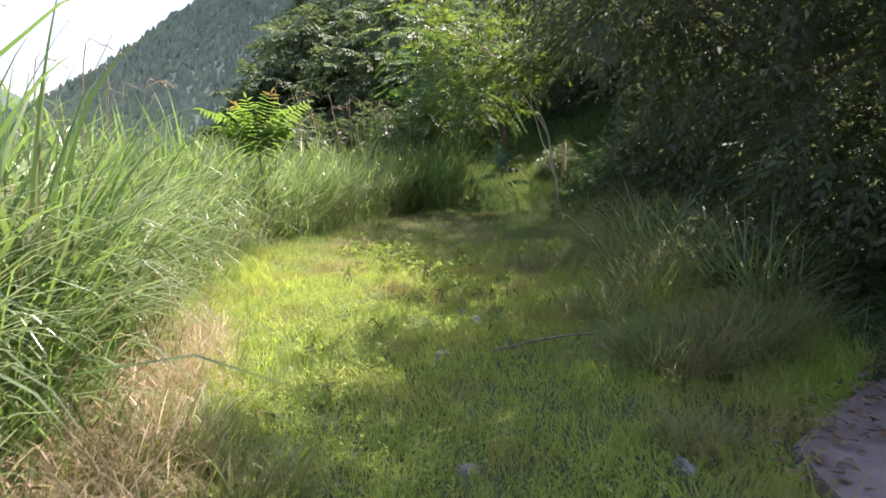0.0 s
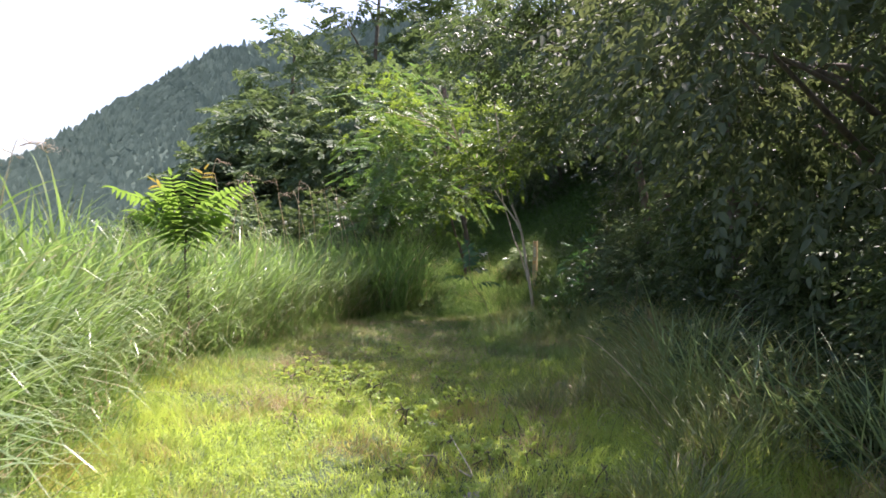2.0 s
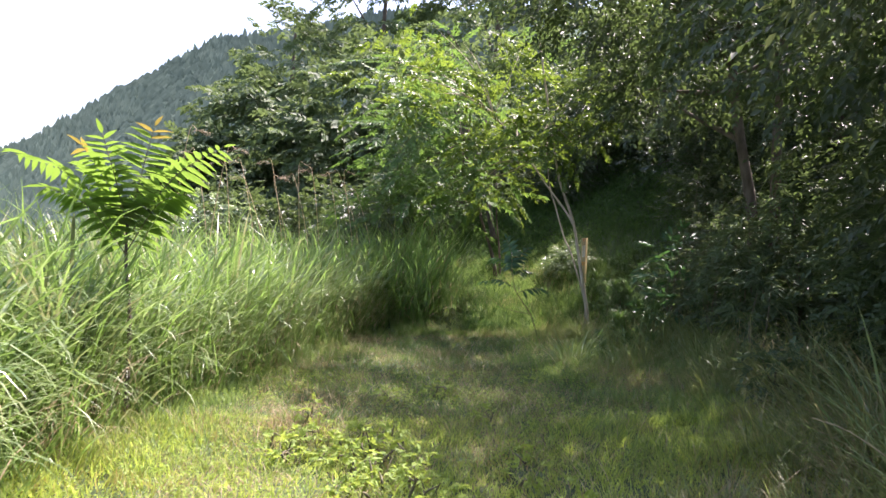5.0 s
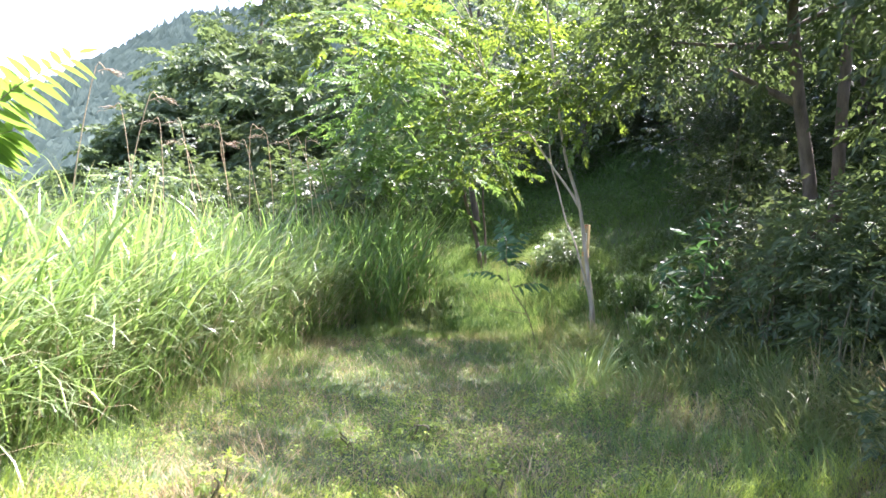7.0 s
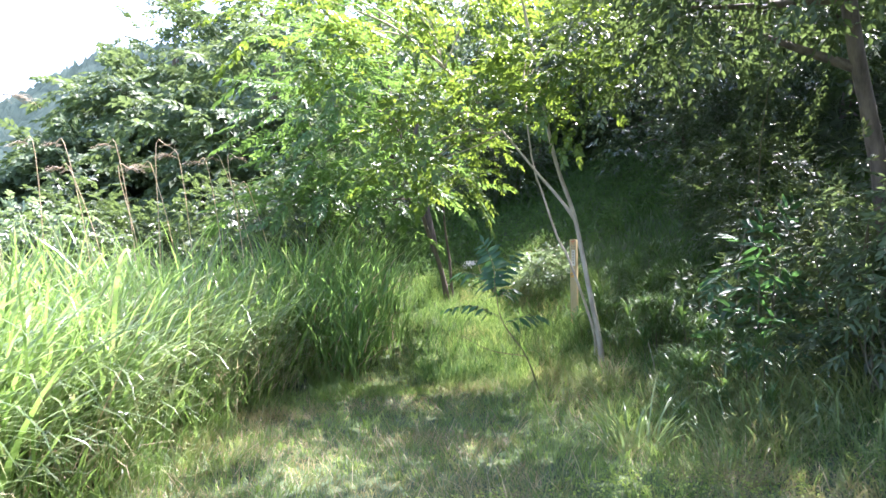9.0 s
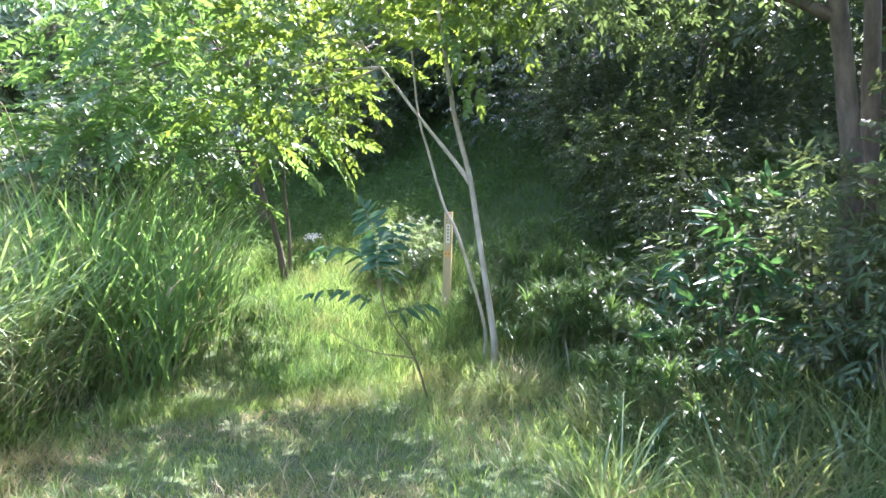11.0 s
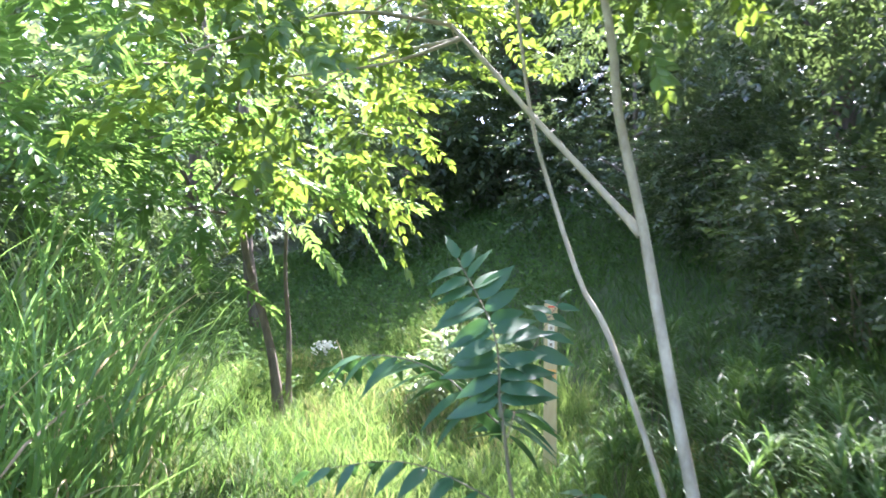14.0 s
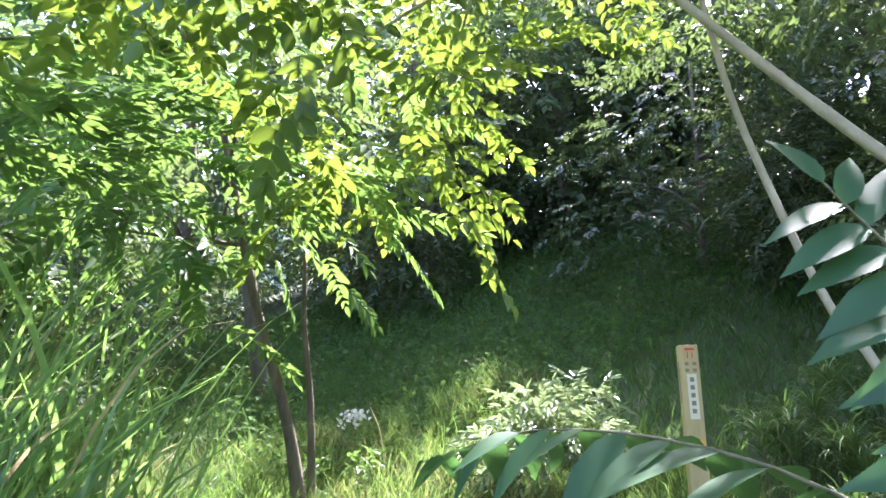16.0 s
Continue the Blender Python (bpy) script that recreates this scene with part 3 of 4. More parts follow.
# shrubs on the bank, the wall of leaves along the path
# Leaf tone is picked per shrub: M_BACK lifts its shade, M_DARK deepens it.
for x, y, r, h, m, lab in [
        (4.2, 6.8, 0.85, 1.5, M_BACK, "tangled shrub of drooping leaves on the verge"), (4.7, 9.0, 0.9, 1.5, M_BACK, "tangled shrub of drooping leaves on the bank"),
        (4.4, 11.2, 0.85, 1.2, M_BACK, "tangled shrub of drooping leaves on the bank"), (4.3, 13.3, 0.85, 1.2, M_BACK, "tangled leafy shrub on the bank"),
        (5.3, 16.6, 0.75, 1.0, M_DARK, "leafy shrub on the bank by the trees, darkened for shade"), (6.0, 18.4, 1.0, 1.5, M_DARK, "dark shrub on the bank"),
        (7.2, 20.6, 1.2, 1.7, M_DARK, "dark shrub on the bank"), (5.2, 6.0, 1.2, 2.2, M_SHADE, "tall tangled shrub of drooping leaves on the verge"),
        (5.8, 9.8, 1.4, 2.2, M_DARK, "dark tangled shrub on the bank"), (6.0, 12.6, 1.3, 1.8, M_DARK, "dark tangled shrub on the bank"),
        (4.6, 26.0, 1.3, 1.6, M_DARK, "low dark shrub on the slope"), (0.2, 24.8, 1.6, 1.8, M_BACK, "leafy shrub behind the grass"),
        (5.6, 31.0, 1.6, 2.0, M_BACK, "leafy shrub at the top of the slope"), (3.0, 31.5, 1.6, 2.0, M_BACK, "leafy shrub at the top of the slope"), (0.4, 29.0, 1.6, 2.0, M_BACK, "leafy shrub at the top of the slope")]:
    z = float(ground_z(x, y))
    shrub("bank_shrub", lab, x, y, [((x, y, z + h * 0.55), (r, r, h * 0.55), int(330 * r * h)), ((x - 0.2, y + 0.3, z + h * 0.9), (r * 0.7, r * 0.8, h * 0.35), int(140 * r * h))],
          m, 6, 0.32, 0.085, 0.04, "shrubs on the bank", full=x < 5 and y < 20)
for x, y, r, h in [(-5.2, 25, 1.8, 3.2), (-2.6, 25.5, 1.9, 3.0), (-8.5, 26, 1.8, 2.2), (-7.4, 22.0, 1.2, 2.2), (-4.4, 22.6, 1.1, 2.0), (-11.5, 27, 2.0, 2.2), (-1.0, 22.6, 1.2, 2.4)]:
    z = float(ground_z(x, y))
    shrub("field_shrub", "dark vine-covered shrub with dull leaves behind the grass", x, y,
          [((x, y, z + h * 0.55), (r, r, h * 0.5), int(230 * r * h))], M_DARK, 6, 0.45, 0.12, 0.075, "shrubs behind the grass", full=False)

for x, y, r, h in [(7.4, 25.9, 1.4, 2.2), (11.0, 27.5, 1.8, 2.6), (9.2, 29.2, 1.8, 2.6), (7.4, 30.6, 1.8, 2.4), (12.6, 25.6, 1.8, 2.6)]:
    z = float(ground_z(x, y))
    shrub("slope_shrub", "dense shrub under the trees at the top of the slope", x, y,
          [((x, y, z + h * 0.5), (r, r, h * 0.5), int(170 * r * h))], M_DARK, 5, 0.5, 0.16, 0.1, "shrubs under the wood", full=False)

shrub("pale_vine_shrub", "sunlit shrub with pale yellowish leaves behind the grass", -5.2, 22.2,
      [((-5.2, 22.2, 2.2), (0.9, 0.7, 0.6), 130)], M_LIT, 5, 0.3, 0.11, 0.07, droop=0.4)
shrub("lit_bush", "low bush in the sun, its glare put into a pale leaf colour", 3.55, 20.75,
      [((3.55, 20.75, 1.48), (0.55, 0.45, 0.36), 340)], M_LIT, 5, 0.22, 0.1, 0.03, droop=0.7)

shrub("broad_leaved_shrub", "shrub with broad bluish-green leaves on the bank", 3.5, 15.15,
      [((3.5, 15.15, 1.55), (0.36, 0.38, 0.4), 26), ((3.5, 15.1, 0.95), (0.45, 0.45, 0.35), 34)], M_SUMAC, 3, 0.2, 0.19, 0.06, droop=0.35)
for x, y, h in [(3.5, 12.6, 1.1), (3.75, 13.4, 1.6), (4.0, 15.7, 1.1), (3.7, 14.0, 1.2), (4.3, 14.9, 1.5), (4.1, 13.0, 1.9)]:
    z = float(ground_z(x, y))
    shrub("lance_leaved_shrub", "upright shrub with long narrow grey-green leaves on the bank", x, y,
          [((x, y, z + h * 0.8), (0.28, 0.3, h * 0.22), int(26 * h)), ((x - 0.05, y, z + h * 0.45), (0.3, 0.32, h * 0.25), int(26 * h))],
          M_BACK, 5, 0.26, 0.13, 0.03, "narrow-leaved shrubs on the bank", stems=4, droop=0.55)
pick = np.random.default_rng(17)
for i in range(14):
    x, y, h = 2.85 + 0.6 * pick.random(), 5.4 + 6.0 * pick.random(), 0.35 + 0.45 * pick.random()
    z = float(ground_z(x, y))
    shrub("verge_herb", "low leafy herb at the foot of the shaded bank", x, y, [((x, y, z + h * 0.6), (0.22, 0.22, h * 0.4), 34)],
          M_BACK, 4, 0.14, 0.085, 0.05, "leafy herbs on the verge", stems=4, category="herb", droop=0.3)
shrub("glinting_shrub", "leafy shrub with small shining leaves on the bank", 3.9, 14.6,
      [((3.9, 14.6, 1.9), (0.4, 0.5, 0.6), 80), ((3.85, 14.5, 1.1), (0.5, 0.6, 0.4), 90)], M_SHADE, 5, 0.22, 0.085, 0.038, droop=0.5)

# ---- cascading grass on the bank ----
def cascade_grass(x, y, r, tufts, reach):
    """A mound of leafy tufts: each tuft is a head of narrow blades that arch out and hang down."""
    z = float(ground_z(x, y))
    t = holder("bamboo_grass", (x, y, z), "mound of narrow drooping bamboo grass on the bank", "bamboo grass", "bamboo grass on the bank")
    for i in range(tufts):
        an, rad = rng.random() * 6.283, r * math.sqrt(rng.random())
        px, py = x + rad * math.cos(an), y + rad * math.sin(an)
        h = 0.18 + 0.42 * (1 - (rad / r) ** 2) + 0.12 * rng.random()
        foot = np.array([px, py, float(ground_z(px, py)) - 0.03])
        head = foot + np.array([0.06 * rng.normal(), -0.05 + 0.05 * rng.normal(), h])
        v, f = tube([foot, (foot + head) / 2 + 0.02 * rng.normal(size=3), head], 0.005, 0.003, 6, 5)
        link("stem", v, f, M_TWIG, t)
        n = 42
        turn_to = rng.random(n) * 6.283
        root = head + np.stack([0.02 * np.cos(turn_to), 0.02 * np.sin(turn_to), -0.16 * rng.random(n) ** 2], 1)
        v, f = blades(root, turn_to, 0.3 + 0.6 * rng.random(n), 1.5 + 1.0 * rng.random(n), 1.15 * reach * (0.6 + 0.6 * rng.random(n)), 0.012 + 0.010 * rng.random(n), 5, 0.4 * rng.normal(size=n))
        tagged(link("leaves", v, f, M_SASA, t), kind="stuff")


for x, y, r, n, reach in [(3.45, 17.0, 0.32, 9, 0.34), (3.75, 16.75, 0.3, 8, 0.34), (3.85, 17.3, 0.38, 9, 0.32), (3.5, 17.7, 0.36, 9, 0.3), (4.3, 17.7, 0.4, 9, 0.3), (3.95, 18.2, 0.4, 9, 0.3),
                          (3.5, 18.55, 0.36, 8, 0.28), (4.5, 18.5, 0.42, 9, 0.3), (4.1, 19.2, 0.42, 9, 0.28), (4.8, 19.4, 0.45, 9, 0.3), (4.2, 16.6, 0.36, 8, 0.3), (3.4, 16.2, 0.3, 7, 0.28), (2.95, 15.3, 0.3, 6, 0.26), (3.25, 15.75, 0.3, 6, 0.28), (2.65, 15.0, 0.25, 5, 0.22), (3.0, 14.6, 0.3, 6, 0.24)]:
    cascade_grass(x, y, r, n, reach)


# ---- grasses ----
EDGE_Y = [0.0, 2.9, 4.2, 6.0, 8.1, 9.6, 10.7, 13.0, 15.0, 16.4, 18.6, 20.5, 24.0]
EDGE_X = [-1.7, -1.75, -1.95, -2.5, -2.85, -3.05, -3.0, -2.5, -1.95, -1.75, -0.6, 0.3, 0.6]


def edge(y):
    return np.interp(y, EDGE_Y, EDGE_X)


def tall_grass(n, depth0, depth1, y0, y1, lo, hi, seg=5, width=0.017, spread=0.4):
    k = n // 16
    cy = y0 + (y1 - y0) * rng.random(k)
    cx = edge(cy) - depth0 - (depth1 - depth0) * rng.random(k)
    size = 0.75 + 0.35 * rng.random(k)
    i = rng.integers(0, k, n)
    x, y = cx[i] + rng.normal(size=n) * 0.1, cy[i] + rng.normal(size=n) * 0.1
    head = rng.random(n) * 6.283
    up = np.where(rng.random(n) < 0.25, 0.0, rng.random(n) ** 0.8) * 0.62
    full = (lo + (hi - lo) * rng.random(n)) * size[i]
    h0 = up * full
    root = np.stack([x + 0.12 * up * np.cos(head), y + 0.12 * up * np.sin(head), ground_z(x, y) - 0.02 + h0], 1)
    return blades(root, head, 0.06 + spread * rng.random(n), 0.35 + 2.1 * rng.random(n) ** 1.5, full - 0.75 * h0, width * (0.6 + 0.8 * rng.random(n)), seg, 0.9 * rng.normal(size=n))


def arching(n, y0, y1):
    """Outer blades that bow over towards the path."""
    y = y0 + (y1 - y0) * rng.random(n)
    x = edge(y) - 0.1 - 0.7 * rng.random(n)
    h0 = 0.15 + 0.75 * rng.random(n)
    root = np.stack([x, y, ground_z(x, y) + h0], 1)
    return blades(root, 0.9 * rng.normal(size=n), 0.35 + 0.5 * rng.random(n), 0.9 + 1.3 * rng.random(n), 0.6 + 0.7 * rng.random(n), 0.016 + 0.015 * rng.random(n), 6, 0.7 * rng.normal(size=n))


def culms(n, depth0, depth1, y0, y1, lo, hi):
    y = y0 + (y1 - y0) * rng.random(n)
    x = edge(y) - depth0 - (depth1 - depth0) * rng.random(n)
    root = np.stack([x, y, ground_z(x, y) - 0.02], 1)
    return blades(root, rng.random(n) * 6.283, 0.15 * rng.random(n), 0.15 * rng.random(n), lo + (hi - lo) * rng.random(n), np.full(n, 0.011), 2, rng.normal(size=n))


v, f = merge(tall_grass(5200, 0.15, 1.5, 1.5, 10.5, 1.1, 2.1, 6, 0.032), tall_grass(5600, 0.1, 1.5, 10.5, 21.5, 1.1, 2.0, 5, 0.03), tall_grass(7600, 1.2, 5.0, 2.0, 22.0, 1.4, 2.2, 5, 0.026), tall_grass(4500, 5.0, 11, 5.0, 24, 1.3, 2.1, 4, 0.035),
             tall_grass(4200, -0.1, 0.25, 1.5, 20.0, 0.4, 1.0, 4, 0.013, 0.7), culms(2400, 0.1, 3.0, 1.5, 21.5, 0.8, 1.4), culms(160, 0.2, 4.5, 2.5, 20, 1.7, 2.35))
tagged(link("tall_grass", v, f, M_TALL), "tall arching pampas-like grass in the sun beside the path", "grass", kind="stuff")
v, f = arching(3300, 2.0, 18.5)
tagged(link("arching_grass", v, f, M_ARCH), "pale outer blades bowing over from the tall grass", "grass", kind="stuff")
v, f = merge(tall_grass(4000, 0.0, 1.2, 1.5, 20.0, 0.4, 1.2, 4, 0.011, 0.9), tall_grass(7200, -0.5, 0.35, 1.6, 5.6, 0.15, 0.5, 3, 0.008, 1.3))
tagged(link("dry_grass_litter", v, f, M_STRAW), "dry straw at the foot of the tall grass", "dry grass", kind="stuff")


def grass_clump(name, label, x, y, r, n, lo, hi, mat, width=0.011, spread=0.5, curl=1.2, category="grass clump", group="", climb=0.0):
    """A tussock of blades that lean outwards."""
    z = float(ground_z(x, y))
    an, rad = rng.random(n) * 6.283, r * np.sqrt(rng.random(n))
    px, py = x + rad * np.cos(an), y + rad * np.sin(an)
    root = np.stack([px, py, ground_z(px, py) - 0.02], 1)
    t = holder(name, (x, y, z), label, category, group)
    lift = climb * rng.random(n) ** 0.8 * np.where(rng.random(n) < 0.3, 0.0, 1.0)
    full = lo + (hi - lo) * rng.random(n)
    wild = climb > 0
    head = rng.random(n) * 6.283 if wild else an + 1.1 * rng.normal(size=n)
    lean0 = 0.05 + (0.32 if wild else spread) * rng.random(n)
    bend0 = 0.4 + 1.9 * rng.random(n) ** 1.3 if wild else curl * (0.3 + 1.3 * rng.random(n))
    root[:, 2] += lift * full
    v, f = blades(root, head, lean0, bend0, full * (1 - 0.75 * lift), width * (0.6 + 0.8 * rng.random(n)), 6, 0.9 * rng.normal(size=n))
    tagged(link("tuft", v, f, mat, t), kind="stuff")
    m = n // 6
    v, f = blades(root[:m], an[:m] + rng.normal(size=m), 0.4 + 0.5 * rng.random(m), 0.8 + rng.random(m), 0.6 * (lo + (hi - lo) * rng.random(m)), width * (0.5 + 0.6 * rng.random(m)), 4, 0.8 * rng.normal(size=m))
    tagged(link("dry_tuft", v, f, M_STRAW, t, "dry straw-coloured blades"), kind="stuff")
    return t


for x, y, r, n, lo, hi in [(-0.25, 18.7, 0.45, 210, 0.9, 1.8), (0.3, 19.4, 0.5, 220, 1.0, 2.0), (-0.7, 19.8, 0.55, 230, 1.0, 2.1), (0.2, 20.9, 0.55, 190, 1.0, 2.0)]:
    grass_clump("pampas_clump", "dark green clump of tall arching grass", x, y, r, n, lo, hi, M_CLUMP, 0.025, 0.5, 0.9, group="clumps at the end of the grass", climb=0.6)
for x, y, r, n, lo, hi in [(1.6, 4.65, 0.42, 1300, 0.3, 0.6), (2.15, 4.95, 0.4, 1100, 0.3, 0.65), (2.7, 5.4, 0.4, 800, 0.3, 0.7), (1.25, 3.3, 0.16, 300, 0.15, 0.3), (2.1, 7.0, 0.4, 500, 0.35, 0.8), (2.35, 7.9, 0.4, 500, 0.4, 0.9), (1.95, 9.0, 0.4, 450, 0.3, 0.7), (2.45, 10.2, 0.4, 450, 0.35, 0.8), (3.3, 11.4, 0.45, 360, 0.5, 1.1), (3.45, 10.2, 0.4, 320, 0.5, 1.1), (3.25, 12.8, 0.4, 320, 0.4, 0.9), (3.55, 9.0, 0.4, 320, 0.5, 1.1), (-1.35, 3.2, 0.35, 700, 0.25, 0.45), (-0.9, 2.75, 0.3, 500, 0.2, 0.4), (1.5, 6.3, 0.35, 500, 0.25, 0.5), (2.3, 8.4, 0.4, 420, 0.5, 1.3), (2.8, 9.4, 0.5, 520, 0.6, 1.4),
                           (3.2, 10.6, 0.5, 480, 0.6, 1.2), (3.3, 8.2, 0.45, 400, 0.5, 1.2), (3.5, 12.0, 0.45, 380, 0.5, 1.0), (2.9, 7.2, 0.35, 320, 0.5, 1.2), (3.3, 6.4, 0.4, 320, 0.6, 1.3), (2.6, 16.6, 0.25, 260, 0.3, 0.6), (1.3, 9.2, 0.35, 450, 0.2, 0.45), (3.0, 12.3, 0.4, 450, 0.3, 0.7), (2.9, 14.2, 0.4, 450, 0.3, 0.6), (3.2, 15.0, 0.45, 420, 0.35, 0.7), (2.8, 15.5, 0.35, 320, 0.25, 0.5), (3.6, 14.2, 0.45, 380, 0.4, 0.8), (3.3, 4.2, 0.4, 400, 0.3, 0.6)]:
    grass_clump("grass_tussock", "tussock of fine arching grass in the shade", x, y, r, n, lo, hi, M_VERGE, 0.011, 0.8, 1.6, group="tussocks along the verge")

# The pale blade colour also offsets the shade these clumps stand in.
for x, y, r, n, lo, hi in [(2.7, 7.3, 0.35, 60, 0.7, 1.3), (2.75, 8.3, 0.4, 100, 0.8, 1.4), (2.95, 9.5, 0.4, 130, 0.8, 1.4), (3.0, 6.3, 0.35, 110, 0.8, 1.4), (1.9, 14.7, 0.25, 60, 0.35, 0.75), (2.6, 14.3, 0.35, 45, 0.3, 0.65), (3.1, 14.7, 0.4, 55, 0.35, 0.75), (3.3, 13.8, 0.4, 45, 0.35, 0.75)]:
    grass_clump("verge_grass_clump", "clump of long pale grass bowing out from the shaded bank", x, y, r, n, lo, hi, M_ARCH, 0.02, 0.7, 1.1, group="long grass on the shaded verge")

for x, y in [(-1.5, 11.3), (-2.35, 11.2), (-1.25, 9.0), (0.9, 7.6), (1.2, 8.6)]:
    grass_clump("dry_tuft_clump", "small tuft of dry reddish straw in the path", x, y, 0.24, 170, 0.12, 0.28, M_DRY, 0.007, 0.8, 0.9, group="dry tufts in the path")

# the short turf of the path
def patchy(x, y, cell, seed):
    """Soft random patches between 0 and 1, each about one cell across."""
    grid = np.random.default_rng(seed).random((64, 64))
    u, w = np.asarray(x) / cell + 20.3, np.asarray(y) / cell + 7.7
    i, j = np.floor(u).astype(int), np.floor(w).astype(int)
    fu, fw = u - i, w - j
    fu, fw = fu * fu * (3 - 2 * fu), fw * fw * (3 - 2 * fw)
    i, j, i2, j2 = i % 64, j % 64, (i + 1) % 64, (j + 1) % 64
    return (grid[i, j] * (1 - fu) + grid[i2, j] * fu) * (1 - fw) + (grid[i, j2] * (1 - fu) + grid[i2, j2] * fu) * fw


def turf(n, x0, x1, y0, y1, lo, hi, width, seg=2, lean=0.5):
    """Grass in tufts: the blades of a tuft share its height and fall the same way."""
    x, y = x0 + (x1 - x0) * rng.random(n), y0 + (y1 - y0) * rng.random(n)
    keep = (x > edge(y) - 0.3) & (patchy(x, y, 0.11, 3) + 0.5 * rng.random(n) > 0.34)
    x, y = x[keep], y[keep]
    slab = (x > 1.62) & (y < 4.6) & (x - 1.62 > (y - 3.05) * 0.95)
    x, y = x[~slab], y[~slab]
    k = len(x)
    tuft = 0.55 * patchy(x, y, 0.17, 5) + 0.45 * patchy(x, y, 0.6, 6)
    rim = step(x, 0.8, 2.4) + step(edge(y) + 1.0 - x, 0, 1.0)
    length = (lo + (hi - lo) * rng.random(k)) * (0.4 + 1.1 * tuft) * (1 + 1.2 * rim)
    root = np.stack([x, y, ground_z(x, y) - 0.01], 1)
    fall = 12.6 * patchy(x, y, 0.25, 8) + 0.9 * rng.normal(size=k)
    return blades(root, fall, 0.1 + lean * rng.random(k), 0.3 + 1.1 * rng.random(k), length, width * (0.6 + 0.8 * rng.random(k)), seg, rng.normal(size=k))


v, f = merge(turf(96000, -2.6, 2.9, 1.8, 9.0, 0.05, 0.13, 0.0076), turf(30000, -3.4, 4.0, 8.6, 11.6, 0.05, 0.13, 0.0085), turf(7000, -3.0, 3.0, 2.0, 9.5, 0.14, 0.28, 0.005, 3))
tagged(link("turf", v, f, M_TURF), "short sunlit grass of the path with dry patches", "grass", kind="stuff")
v, f = merge(turf(80000, -3.0, 4.4, 10.0, 18, 0.05, 0.145, 0.0075), turf(52000, -0.6, 4.2, 17.5, 22.5, 0.06, 0.17, 0.007))
tagged(link("green_turf", v, f, M_GREEN), "soft green grass, its colour darkened for the shaded end of the path", "grass", kind="stuff")
k = 52000
x, y = -2.2 + 5.2 * rng.random(k), 8.5 + 9.5 * rng.random(k)
keep = (x > edge(y) + 0.2) & (patchy(x, y, 0.8, 11) + 0.5 * patchy(x, y, 0.25, 12) + 0.25 * rng.normal(size=k) > 0.76)
x, y = x[keep], y[keep]
k = len(x)
root = np.stack([x, y, ground_z(x, y) - 0.01], 1)
v, f = blades(root, 12.6 * patchy(x, y, 0.3, 13) + 0.8 * rng.normal(size=k), 0.45 + 0.7 * rng.random(k), 0.4 + 1.0 * rng.random(k), 0.07 + 0.12 * rng.random(k), 0.004 + 0.003 * rng.random(k), 2, rng.normal(size=k))
tagged(link("dry_turf", v, f, M_DRY), "fine dry straw-coloured grass in the shaded path", "dry grass", kind="stuff")

# wispy seed stalks standing over the dry grass
k = 2000
x, y = -2.2 + 5.4 * rng.random(k), 8.0 + 9.0 * rng.random(k)
keep = (x > edge(y) + 0.2) & (patchy(x, y, 0.7, 15) > 0.45)
x, y = x[keep], y[keep]
k = len(x)
root = np.stack([x, y, ground_z(x, y) - 0.01], 1)
v, f = blades(root, rng.random(k) * 6.283, 0.3 + 0.6 * rng.random(k), 0.2 + 0.7 * rng.random(k), 0.18 + 0.18 * rng.random(k), 0.004 + 0.003 * rng.random(k), 3, rng.normal(size=k))
tagged(link("seed_stalks", v, f, M_STRAW), "thin dry seed stalks standing over the short grass", "dry grass", kind="stuff")

# round-leaved weeds in cushions, thick in the sun of the first stretch
k = 95000
x, y = -3 + 6.0 * rng.random(k), 2 + 12 * rng.random(k) ** 1.35
thick = patchy(x, y, 0.45, 21) + 0.6 * patchy(x, y, 0.16, 22)
keep = (x > edge(y)) & (thick + 0.2 * rng.normal(size=k) > 0.78)
slab = (x > 1.62) & (y < 4.6) & (x - 1.62 > (y - 3.05) * 0.95)
keep &= ~slab
x, y, thick = x[keep], y[keep], thick[keep]
p = np.stack([x, y, ground_z(x, y) + 0.015 + (0.05 + 0.10 * np.clip(thick - 0.7, 0, 1)) * rng.random(len(x))], 1)
an = rng.random(len(x)) * 6.283
v, f = leaf_arrays(p, np.stack([np.cos(an), np.sin(an), 0.3 * rng.normal(size=len(x))], 1), np.array([0, 0, 1.0]) + 0.45 * rng.normal(size=(len(x), 3)), 0.014 + 0.02 * rng.random(len(x)), 0.016, False)
tagged(link("clover", v, f, M_CLOVER), "small round-leaved weeds among the grass", "weeds", kind="stuff")
# rough grass up the slope and over the bank
k = 38000
x, y = 0.8 + 7.6 * rng.random(k), 18.0 + 10.5 * rng.random(k) ** 1.15
k2 = 12000
x, y = np.append(x, 3.0 + 5 * rng.random(k2)), np.append(y, 3.5 + 15 * rng.random(k2))
root = np.stack([x, y, ground_z(x, y) - 0.01], 1)
v, f = blades(root, rng.random(len(x)) * 6.283, 0.2 + 0.5 * rng.random(len(x)), 0.5 + 1.0 * rng.random(len(x)), 0.15 + 0.3 * rng.random(len(x)), 0.009 + 0.007 * rng.random(len(x)), 2, rng.normal(size=len(x)))
tagged(link("slope_grass", v, f, M_SLOPE), "soft green grass covering the shaded slope", "grass", kind="stuff")

